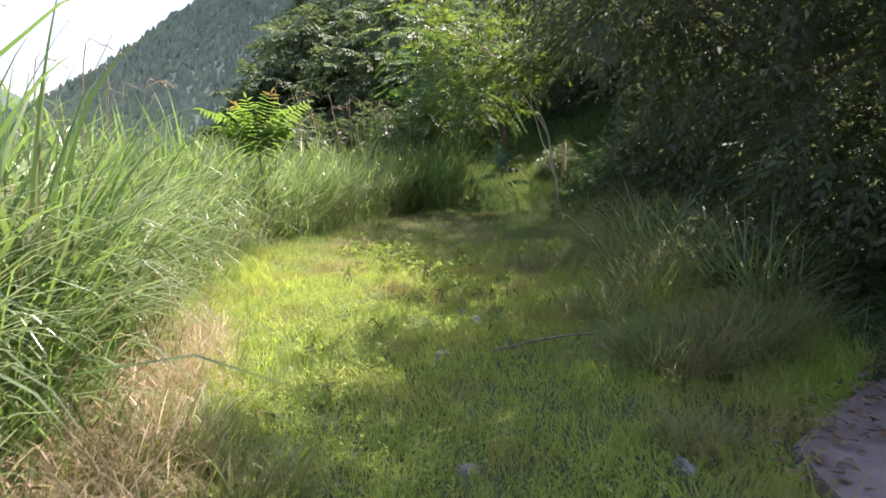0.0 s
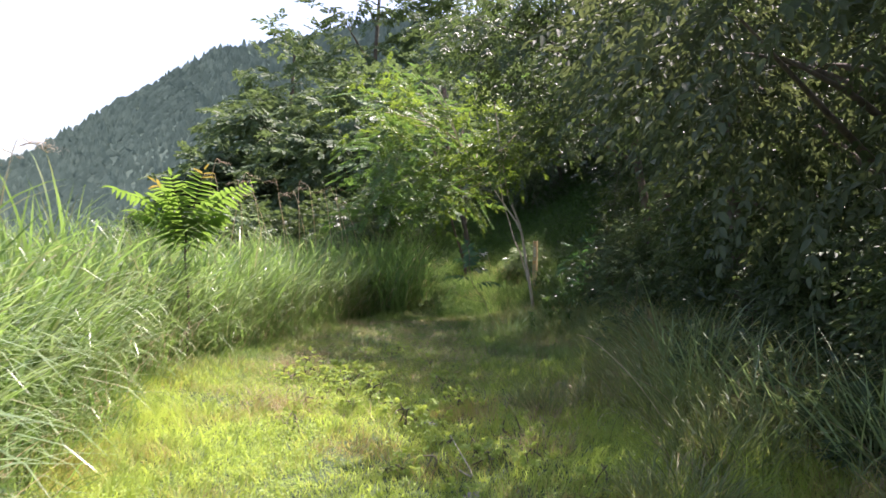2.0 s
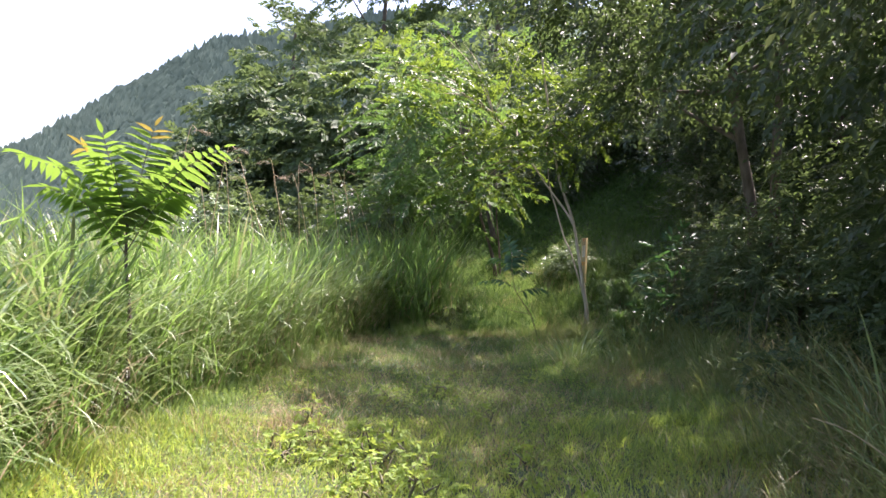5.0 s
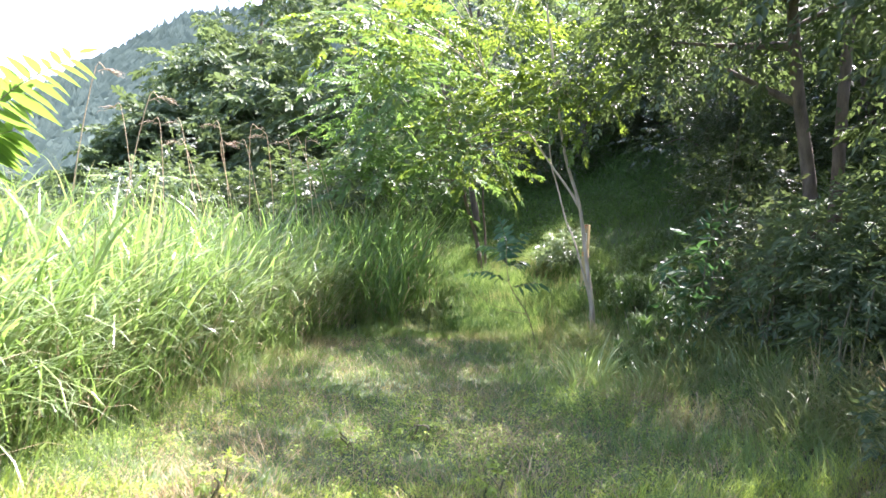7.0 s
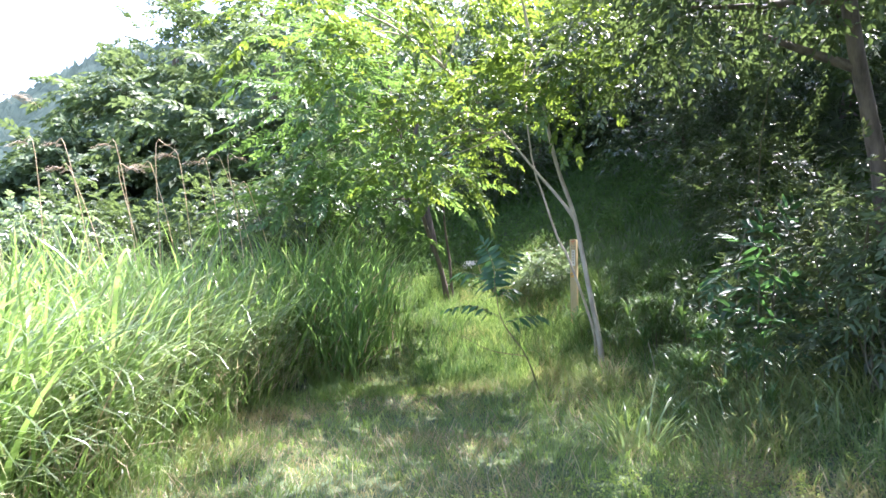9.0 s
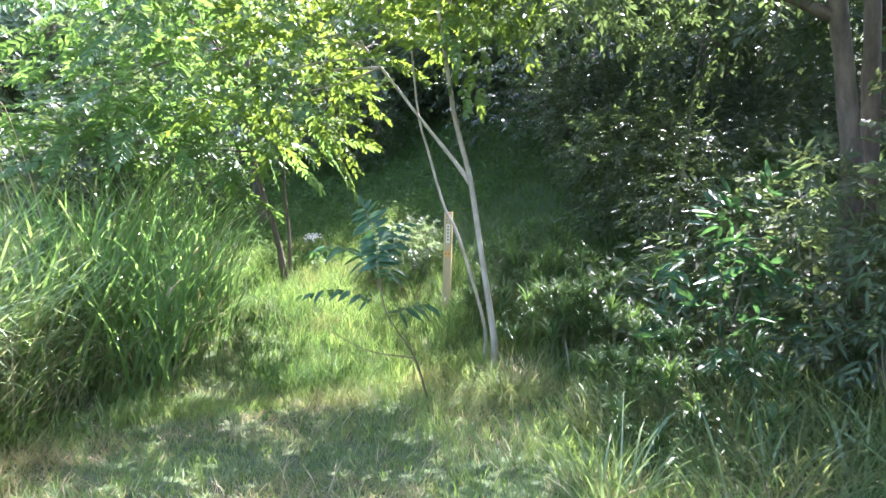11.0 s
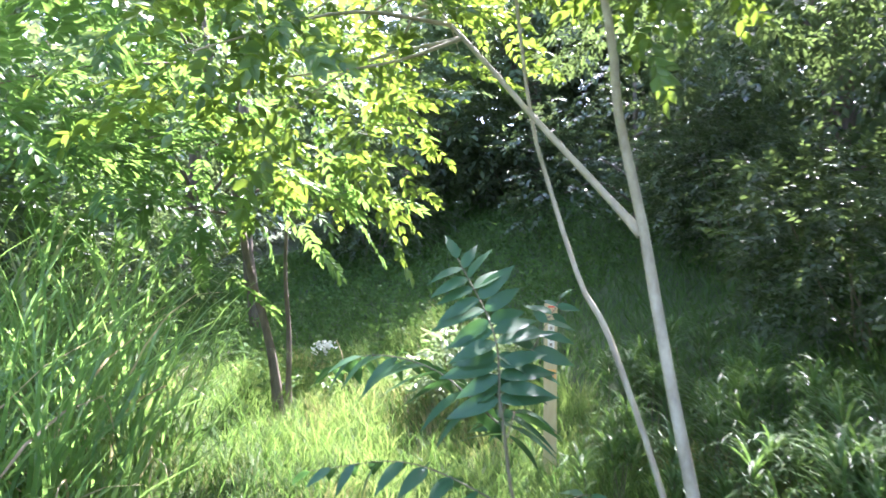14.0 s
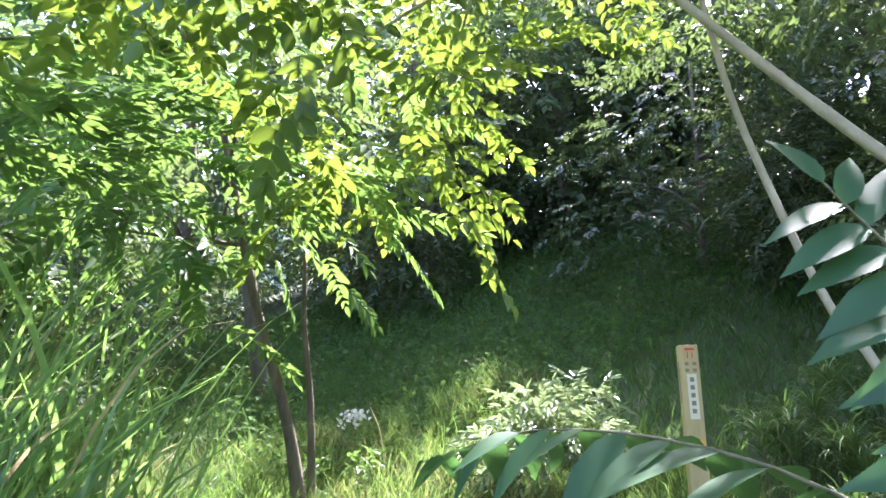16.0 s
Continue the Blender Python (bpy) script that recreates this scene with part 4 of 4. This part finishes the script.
# low leaves among the grass of the slope
k = 13000
x, y = 1.6 + 6.1 * rng.random(k), 21.6 + 6.5 * rng.random(k)
p = np.stack([x, y, ground_z(x, y) + 0.03 + 0.22 * rng.random(k) ** 2], 1)
v, f = leaf_arrays(p, rng.normal(size=(k, 3)) * np.array([1, 1, 0.4]), np.array([-0.2, -0.5, 1.0]) + 0.5 * rng.normal(size=(k, 3)), 0.05 + 0.07 * rng.random(k), 0.045, False)
tagged(link("slope_weeds", v, f, M_SLOPE), "low dark green weeds among the grass of the slope", "weeds", kind="stuff")

# low undergrowth over the bank, up into the wood
k = 42000
x, y = 3.6 + 11 * rng.random(k) ** 1.3, 1.0 + 31 * rng.random(k)
open_slope = (y > 17) & (x < 7)
x, y = x[~open_slope], y[~open_slope]
k = len(x)
p = np.stack([x, y, ground_z(x, y) + 0.9 * rng.random(k) ** 2 + 0.02], 1)
d = rng.normal(size=(k, 3)) * np.array([1, 1, 0.5])
v, f = leaf_arrays(p, d, np.array([-0.3, -0.4, 1.0]) + 0.6 * rng.normal(size=(k, 3)), 0.12 + 0.14 * rng.random(k), 0.07, False)
tagged(link("undergrowth", v, f, M_DARK), "low dark leaves covering the wooded bank", "undergrowth", kind="stuff")


# ---- plants with feathered leaves ----
def frond(parent, points, pairs, leaflet, width, mat, stem_r, separate=False, droop=0.35, normal=(0, 0, 1), red_tip=None, loose=0.17):
    """A feathered leaf: a stalk through the points with pairs of leaflets and one at the tip."""
    c = smooth_path(points, pairs * 2 + 4)
    v, f = tube(points, stem_r, stem_r * 0.35, 14, 5, 0.03)
    stalk = link("frond", v, f, M_TWIG, parent, smooth=True)
    ps, ds, ns, ls = [], [], [], []
    up = np.asarray(normal, float)
    for j in range(pairs + 1):
        i = 3 + 2 * j
        i = min(i, len(c) - 1)
        t = unit(c[i] - c[i - 1])
        s = unit(np.cross(t, up))
        fr = j / pairs
        size = leaflet * (0.75 + 0.5 * math.sin(math.pi * (0.15 + 0.75 * fr))) * (1 - 0.35 * fr)
        for sg in ((1, -1) if j < pairs else (0,)):
            dd = s * sg + t * (0.3 + 0.4 * fr if sg else 1.0) - np.array([0, 0, droop * (0.6 + 0.6 * rng.random())]) + loose * rng.normal(size=3)
            ps.append(c[i])
            ds.append(dd)
            ns.append(np.cross(unit(dd), np.cross(up, unit(dd))) + 1.7 * loose * rng.normal(size=3))
            ls.append(size * (0.82 + 0.34 * rng.random()))
    if separate:
        for i, (p, dd, nn, L) in enumerate(zip(ps, ds, ns, ls)):
            young = red_tip is not None and i > len(ps) - 5
            link("leaflet", *big_leaflet(p, dd, nn, L, L * width), red_tip if young else mat, stalk, "reddish young leaflet" if young else "", smooth=True)
    else:
        v, f = leaf_arrays(np.array(ps), np.array(ds), np.array(ns), np.array(ls), np.array(ls) * width, True, 0.12, 0.2)
        link("leaflets", v, f, mat, stalk)
    return stalk


def big_leaflet(p, d, n, L, W):
    """A long leaflet with a pointed tip, folded along its midrib and bowed down."""
    d = unit(np.asarray(d, float))
    s = unit(np.cross(d, n))
    n = np.cross(s, d)
    prof = [(0, 0.02), (0.08, 0.55), (0.2, 0.9), (0.36, 1.0), (0.54, 0.9), (0.72, 0.62), (0.88, 0.25), (1.0, 0.0)]
    v, f = [], []
    for t, w in prof:
        c = p + d * L * t - n * L * 0.22 * t * t
        e = s * W * 0.5 * w
        lift = n * W * 0.10 * w
        v += [c - e + lift, c, c + e + lift]
    for i in range(len(prof) - 1):
        a = 3 * i
        f += [[a, a + 1, a + 4, a + 3], [a + 1, a + 2, a + 5, a + 4]]
    return np.array(v), np.array(f)


M_YOUNG = leaf_material("young_leaflet", (0.14, 0.11, 0.03), (0.20, 0.14, 0.04), (0.32, 0.26, 0.05), 0.4, 0.45)
sap = holder("ailanthus_sapling", (-2.93, 11.2, float(ground_z(-2.93, 11.2))), "young sapling with long feathered bright green leaves", "sapling")
v, f = tube([(-2.92, 11.2, -0.02), (-2.93, 11.25, 0.85), (-3.02, 11.35, 1.4), (-3.0, 11.3, 1.75)], 0.022, 0.01, 14, 8, 0.05)
link("stem", v, f, M_BARK, sap, smooth=True)
TOP = (-3.0, 11.32, 1.5)
for tip, h0, bow, tipmat in [((-4.08, 11.54, 2.33), 0.1, 0.16, None), ((-2.17, 11.1, 2.4), 0.12, 0.14, None), ((-2.77, 11.19, 2.56), 0.2, 0.03, M_YOUNG), ((-3.39, 11.27, 2.38), 0.2, 0.05, M_YOUNG),
                             ((-3.12, 11.0, 2.45), 0.15, 0.04, None), ((-3.55, 11.7, 2.25), 0.1, 0.12, None), ((-2.6, 11.6, 2.3), 0.1, 0.12, None), ((-2.5, 11.2, 2.0), 0.0, 0.14, None), ((-3.6, 11.1, 2.0), -0.05, 0.14, None)]:
    a = np.array([TOP[0], TOP[1], TOP[2] + h0])
    b = np.array(tip)
    m = (a + b) / 2 + np.array([0, 0, bow])
    facing = (0, 0.45, 0.85)
    frond(sap, [a, m, b], 14, 0.24, 0.26, M_SAP, 0.006, True, normal=facing, droop=0.28, red_tip=tipmat, loose=0.07)

sumac = holder("sumac_plant", (1.95, 16.94, float(ground_z(1.95, 16.94))), "young plant with large bluish-green feathered leaves by the path", "young plant")
v, f = tube([(1.95, 16.94, float(ground_z(1.95, 16.94)) - 0.03), (1.78, 16.96, 0.55), (1.51, 16.99, 0.95), (1.43, 17.01, 1.35)], 0.010, 0.006, 14, 7, 0.04)
link("stem", v, f, M_TWIG, sumac, smooth=True)
v, f = tube([(1.78, 16.96, 0.55), (1.38, 17.04, 0.62), (1.08, 17.14, 0.78)], 0.007, 0.004, 8, 6, 0.04)
link("side_stem", v, f, M_TWIG, sumac, smooth=True)
frond(sumac, [(1.43, 17.01, 1.30), (1.43, 17.06, 1.58), (1.35, 17.20, 1.86)], 13, 0.19, 0.36, M_SUMAC, 0.005, True, 0.4, (-0.48, -0.66, 0.55))
frond(sumac, [(1.43, 17.02, 1.28), (1.37, 17.39, 1.45), (1.29, 17.84, 1.5), (1.23, 18.29, 1.42)], 13, 0.2, 0.36, M_SUMAC, 0.005, True, 0.55, (-0.15, -0.1, 1))
frond(sumac, [(1.43, 17.01, 1.3), (1.61, 17.04, 1.58), (1.77, 17.12, 1.74)], 7, 0.125, 0.36, M_SUMAC, 0.004, True, 0.2, (-0.5, -0.7, 0.5))
frond(sumac, [(1.45, 17.01, 1.2), (1.68, 17.29, 1.3), (1.88, 17.64, 1.22)], 9, 0.18, 0.34, M_SUMAC, 0.004, True, 0.5, (-0.2, -0.2, 1))
frond(sumac, [(1.49, 16.99, 1.0), (1.23, 17.29, 1.12), (0.98, 17.64, 1.05)], 7, 0.17, 0.34, M_SUMAC, 0.004, True, 0.5, (-0.1, -0.2, 1))
frond(sumac, [(1.53, 16.99, 0.9), (1.88, 17.14, 1.0), (2.23, 17.34, 0.92)], 7, 0.17, 0.34, M_SUMAC, 0.004, True, 0.5, (-0.1, -0.3, 1))

# ---- plumed stalks above the grass ----
def plume(x, y, h, lean, bend, tuft):
    z = float(ground_z(x, y))
    t = holder("pampas_stalk", (x, y, z), "dry pampas stalk with a drooping brown seed plume", "pampas grass", "plumed stalks over the grass")
    h = h + (0.2 + 0.65 * rng.random() if y > 15 else 0.0)
    lean, tuft = lean * (0.6 + 2.6 * rng.random()), tuft * (0.75 + 0.5 * rng.random())
    top = np.array([x + lean, y, z + h])
    pts = [(x, y, z - 0.02), (x + lean * 0.3, y, z + h * 0.55), tuple(top), tuple(top + np.array([bend * 0.13, 0, 0.05])), tuple(top + np.array([bend * 0.26, 0, -0.02]))]
    v, f = tube(pts, 0.008 if y > 10 else 0.005, 0.004 if y > 10 else 0.003, 16, 5, 0.03)
    link("stalk", v, f, M_STRAW, t, smooth=True)
    n = 46 if tuft > 0.15 else 14
    s = rng.random(n)
    o = top + np.array([bend * 0.26, 0, -0.02]) * s[:, None] + np.array([0, 0, 0.22]) * (s * (1 - s))[:, None]
    head = (0.0 if bend > 0 else math.pi) + 0.3 * rng.normal(size=n)
    v, f = blades(o, head, 0.9 + 0.5 * rng.random(n), 1.3 + 0.6 * rng.random(n), tuft * (0.4 + 0.4 * rng.random(n)), np.full(n, 0.010), 4)
    tagged(link("plume", v, f, M_PLUME, t), kind="stuff")


for a in [(-3.4, 19.7, 2.45, -0.15, -1, .22), (-3.1, 19.5, 2.35, -0.2, -1, .22), (-2.7, 19.6, 2.4, -0.15, 1, .2), (-2.5, 19.2, 2.55, -0.1, 1, .12), (-2.1, 19.6, 2.35, -0.25, -1, .24), (-1.7, 19.8, 2.45, -0.3, -1, .26),
          (-3.8, 19.0, 2.5, -0.2, -1, .2), (-4.1, 18.6, 2.55, -0.15, -1, .18), (-1.2, 19.9, 2.2, -0.2, -1, .18), (-3.45, 7.6, 2.25, 0.2, 1, .26), (-3.1, 5.2, 2.2, 0.05, 1, .1), (-2.6, 4.9, 2.25, 0.05, 1, .08), (-3.4, 6.8, 2.3, 0.1, -1, .08), (-3.2, 4.6, 2.5, 0.15, 1, .08),
          (-3.9, 15.3, 2.5, 0.1, 1, .2), (-3.5, 15.7, 2.2, 0.1, 1, .2), (-4.0, 8.6, 2.35, 0.02, 1, .1), (-4.6, 9.4, 2.4, 0.02, 1, .08), (-2.3, 19.9, 2.5, -0.2, -1, .24), (-1.4, 19.6, 2.45, -0.25, 1, .22), (-0.95, 19.8, 2.3, -0.2, -1, .22), (-2.9, 20.0, 2.55, -0.25, -1, .24)]:
    plume(*a)

# ---- the marker post ----
pz = float(ground_z(3.44, 19.35))
post = holder("marker_post", (3.44, 19.35, pz), "yellowed square wooden trail marker post with a white label", "marker post")
turn = pose(3.41, 19.32, 0, 0, -0.3, -38)


def box(cx, cy, cz, sx, sy, sz, bevel=0.0):
    bm = bmesh.new()
    bmesh.ops.create_cube(bm, size=1.0)
    for q in bm.verts:
        q.co = Vector((q.co.x * sx + cx, q.co.y * sy + cy, q.co.z * sz + cz))
    if bevel:
        bmesh.ops.bevel(bm, geom=list(bm.edges), offset=bevel, segments=2, affect="EDGES", profile=0.7)
    return bm


def part(name, bm, mat, parent, label="", m=None):
    if m is not None:
        bm.transform(m)
    me = bpy.data.meshes.new(name)
    bm.to_mesh(me)
    bm.free()
    me.materials.append(mat)
    ob = new(name, me)
    if parent is not None:
        ob.parent = parent
        ob.matrix_parent_inverse = parent.matrix_world.inverted()
    if label:
        ob["label"] = label
    return ob


H = 1.98 - pz
part("post", box(0, 0, pz + H / 2 - 0.05, 0.1, 0.1, H + 0.1, 0.006), M_WOOD, post, m=turn)
FY = -0.0525
part("white_label", box(0.004, FY, 1.70, 0.05, 0.003, 0.24), M_LABEL, post, "white printed label strip", turn)
part("orange_band", box(0, FY, 1.44, 0.084, 0.003, 0.07), M_ORANGE, post, "orange painted band", turn)
part("red_line", box(0.004, FY - 0.0015, 1.955, 0.05, 0.003, 0.012), M_RED, post, "line of small red writing", turn)
for dz, wd in ((1.875, 0.02), (1.875, -0.02), (1.84, 0.02), (1.84, -0.02)):
    part("letter_block", box(wd + 0.004, FY - 0.0015, dz, 0.02, 0.003, 0.018), M_BLACK, post, m=turn)
for i in range(5):
    part("letter_block", box(0.004, FY - 0.003, 1.79 - 0.042 * i, 0.022, 0.003, 0.024), M_BLACK, post, m=turn)
part("letter_block", box(-0.02, FY - 0.003, 1.44, 0.02, 0.003, 0.026), M_BLACK, post, m=turn)
part("letter_block", box(0.02, FY - 0.003, 1.44, 0.02, 0.003, 0.026), M_BLACK, post, m=turn)
part("side_letters", box(-0.0515, 0.0, 1.78, 0.003, 0.02, 0.22), M_BLACK, post, "faded writing down the side", turn)
txt = bpy.data.curves.new("number", "FONT")
txt.body, txt.size, txt.align_x, txt.extrude = "11", 0.05, "CENTER", 0.001
tob = new("number", txt)
bpy.context.view_layer.update()
nme = bpy.data.meshes.new_from_object(tob.evaluated_get(bpy.context.evaluated_depsgraph_get()))
bpy.data.objects.remove(tob)
nme.materials.clear()
nme.materials.append(M_RED)
nob = new("number", nme)
nob.parent, nob.matrix_parent_inverse = post, post.matrix_world.inverted()
nob.matrix_basis = turn @ pose(0.004, FY - 0.001, 1.905, 90, 0, 0)
nob["label"] = "red number eleven"


# ---- slab, stones, sticks ----
def rock(name, x, y, sx, sy, sz, label, turn_deg=0.0, sink=0.42):
    bm = bmesh.new()
    bmesh.ops.create_icosphere(bm, subdivisions=3, radius=1.0)
    o = Vector((rng.random() * 9, rng.random() * 9, 0))
    for q in bm.verts:
        k = 1 + 0.35 * noise.noise(q.co * 1.1 + o) + 0.12 * noise.noise(q.co * 3 + o)
        q.co = Vector((q.co.x * sx * k, q.co.y * sy * k, q.co.z * sz * k))
    ob = part(name, bm, M_STONE, None)
    ob.matrix_world = pose(x, y, float(ground_z(x, y)) + sz * (1 - 2 * sink), 0, 0, turn_deg)
    return tagged(ob, label, "stone")


for x, y, sx, sy, sz, tdeg in [(0.32, 6.2, 0.075, 0.06, 0.05, 10), (0.2, 6.55, 0.1, 0.05, 0.035, 40), (0.0, 8.2, 0.1, 0.06, 0.04, 5), (0.12, 3.1, 0.06, 0.045, 0.03, 0), (1.14, 3.05, 0.04, 0.09, 0.04, 10),
                               (1.51, 5.32, 0.1, 0.08, 0.07, 70), (1.5, 4.45, 0.05, 0.05, 0.03, 0), (0.17, 5.61, 0.06, 0.05, 0.03, 0), (0.0, 5.02, 0.07, 0.05, 0.03, 30)]:
    rock("stone", x, y, sx, sy, sz, "pale grey stone half sunk in the grass", tdeg)
bm = bmesh.new()
outline = [(1.60, 2.3), (1.66, 2.85), (1.72, 3.2), (1.98, 3.45), (2.25, 3.72), (2.6, 4.05), (2.95, 4.3), (3.5, 4.65), (4.4, 4.7), (4.6, 3.6), (4.5, 2.0), (3.0, 1.4), (1.9, 1.7)]
lo = [bm.verts.new((a, b, -0.2)) for a, b in outline]
hi = [bm.verts.new((a, b, 0.075 + 0.05 * max(0, a - 3.0))) for a, b in outline]
bm.faces.new(hi)
for i in range(len(outline)):
    j = (i + 1) % len(outline)
    bm.faces.new((lo[i], lo[j], hi[j], hi[i]))
bmesh.ops.bevel(bm, geom=[e for e in bm.edges if e.verts[0] in hi and e.verts[1] in hi], offset=0.012, segments=2, affect="EDGES")
tagged(part("concrete_slab", bm, M_SLAB, None), "worn grey concrete slab edge beside the grass", "slab", kind="structure")


def stick(pts, r, label, mat=M_PALE, name="fallen_stick", cat="stick"):
    v, f = tube(pts, r, r * 0.4, 12, 6, 0.08)
    return tagged(link(name, v, f, mat, smooth=True), label, cat)


stick([(0.38, 4.96, 0.05), (0.88, 5.23, 0.08), (1.2, 5.38, 0.07), (1.43, 5.51, 0.06)], 0.012, "weathered brown fallen stick lying in the grass", M_DRYWOOD)
stick([(1.16, 5.1, 0.05), (1.3, 5.12, 0.06), (1.49, 5.16, 0.06)], 0.014, "short pale fallen stick beside a stone")
stick([(0.15, 6.9, 0.05), (0.2, 6.6, 0.12), (0.1, 7.1, 0.24)], 0.007, "short dead twig standing in the grass")
stick([(2.0, 7.7, 0.15), (1.8, 8.0, 0.5), (1.57, 8.39, 0.77), (1.45, 8.6, 0.82)], 0.006, "bare dead grass stalk leaning over", M_STRAW, "dead_stalk", "stalk")
stick([(2.3, 7.9, 0.12), (2.0, 8.0, 0.42), (1.7, 8.05, 0.55)], 0.005, "bare dead grass stalk leaning over", M_STRAW, "dead_stalk", "stalk")
sz = float(ground_z(4.1, 16.5))
stick([(4.0, 16.5, sz - 0.05), (4.14, 16.45, sz + 0.5), (4.22, 16.45, sz + 1.1), (4.4, 16.4, sz + 1.7), (4.46, 16.4, sz + 2.3), (4.62, 16.4, sz + 3.2)], 0.011, "thin bare stem leaning out of the bank", M_TWIG, "thin_stem", "stem")
stick([(2.6, 21.6, 1.2), (2.55, 21.6, 1.5), (2.5, 21.7, 1.7)], 0.006, "short bare twig by the slender trees", M_STRAW, "dead_stalk", "stalk")
stick([(3.2, 16.6, 0.3), (3.14, 16.55, 0.5), (3.05, 16.5, 0.72)], 0.009, "pale broken twig standing on the bank")

# white flower head and small weeds
fl = holder("white_flower", (2.44, 21.9, float(ground_z(2.44, 21.9))), "stalk topped with white flowers in the sun", "flower")
v, f = tube([(2.44, 21.9, float(ground_z(2.44, 21.9))), (2.43, 21.9, 1.4), (2.44, 21.88, 1.66)], 0.004, 0.002, 8, 5)
link("stem", v, f, M_TWIG, fl)
n = 60
o = np.array([2.44, 21.88, 1.62]) + rng.normal(size=(n, 3)) * np.array([0.06, 0.05, 0.03])
flh = link("flower_head", *leaf_arrays(o, rng.normal(size=(n, 3)), rng.normal(size=(n, 3)) + np.array([0, 0, 1.0]), 0.045, 0.035, False), M_WHITE, fl)
flh["kind"] = "stuff"
shrub("weed", "leafy green weed beside the slender trees", 2.3, 21.6, [((2.3, 21.6, 1.25), (0.25, 0.25, 0.18), 30)], M_SASA, 4, 0.14, 0.07, 0.035, stems=3, category="weed")
# leafy weeds: a band along the rim of the shade, and a few scattered in the sun
WEEDS = [(-0.91, 10.38, 0.3), (-0.75, 10.2, 0.26), (-0.95, 10.7, 0.25), (0.4, 9.3, 0.22), (-0.2, 12.6, 0.2), (-0.7, 12.4, 0.18), (0.7, 8.0, 0.25)]
pick = np.random.default_rng(31)
for i in range(46):
    u = pick.random()
    WEEDS.append((0.5 - 1.7 * u + 0.28 * pick.normal(), 7.0 + 4.0 * u + 0.3 * pick.normal(), 0.1 + 0.16 * pick.random()))
for i in range(26):
    u = 3.6 + 8.0 * pick.random()
    WEEDS.append((-1.5 + 2.0 * pick.random(), u, 0.07 + 0.1 * pick.random()))
for x, y, h in WEEDS:
    z = float(ground_z(x, y))
    shrub("weed", "small leafy weed standing in the grass", x, y, [((x, y, z + h * 0.6), (0.05 + h * 0.35, 0.05 + h * 0.35, h * 0.4), 12)], M_CLOVER, 4, 0.08, 0.042, 0.024, "weeds in the path", stems=2, category="weed")
# fallen leaves along the slab
k = 260
x, y = 1.5 + 1.6 * rng.random(k), 0.0
y = 2.9 + (x - 1.6) * 0.95 + 0.18 * rng.normal(size=k)
p = np.stack([x, y, ground_z(x, y) + 0.085 + 0.02 * rng.random(k)], 1)
v, f = leaf_arrays(p, rng.normal(size=(k, 3)) * np.array([1, 1, 0.15]), np.array([0, 0, 1.0]) + 0.3 * rng.normal(size=(k, 3)), 0.04 + 0.04 * rng.random(k), 0.03, True)
tagged(link("fallen_leaves", v, f, M_DEADLEAF), "brown fallen leaves and bits along the slab's edge", "leaves", kind="stuff")
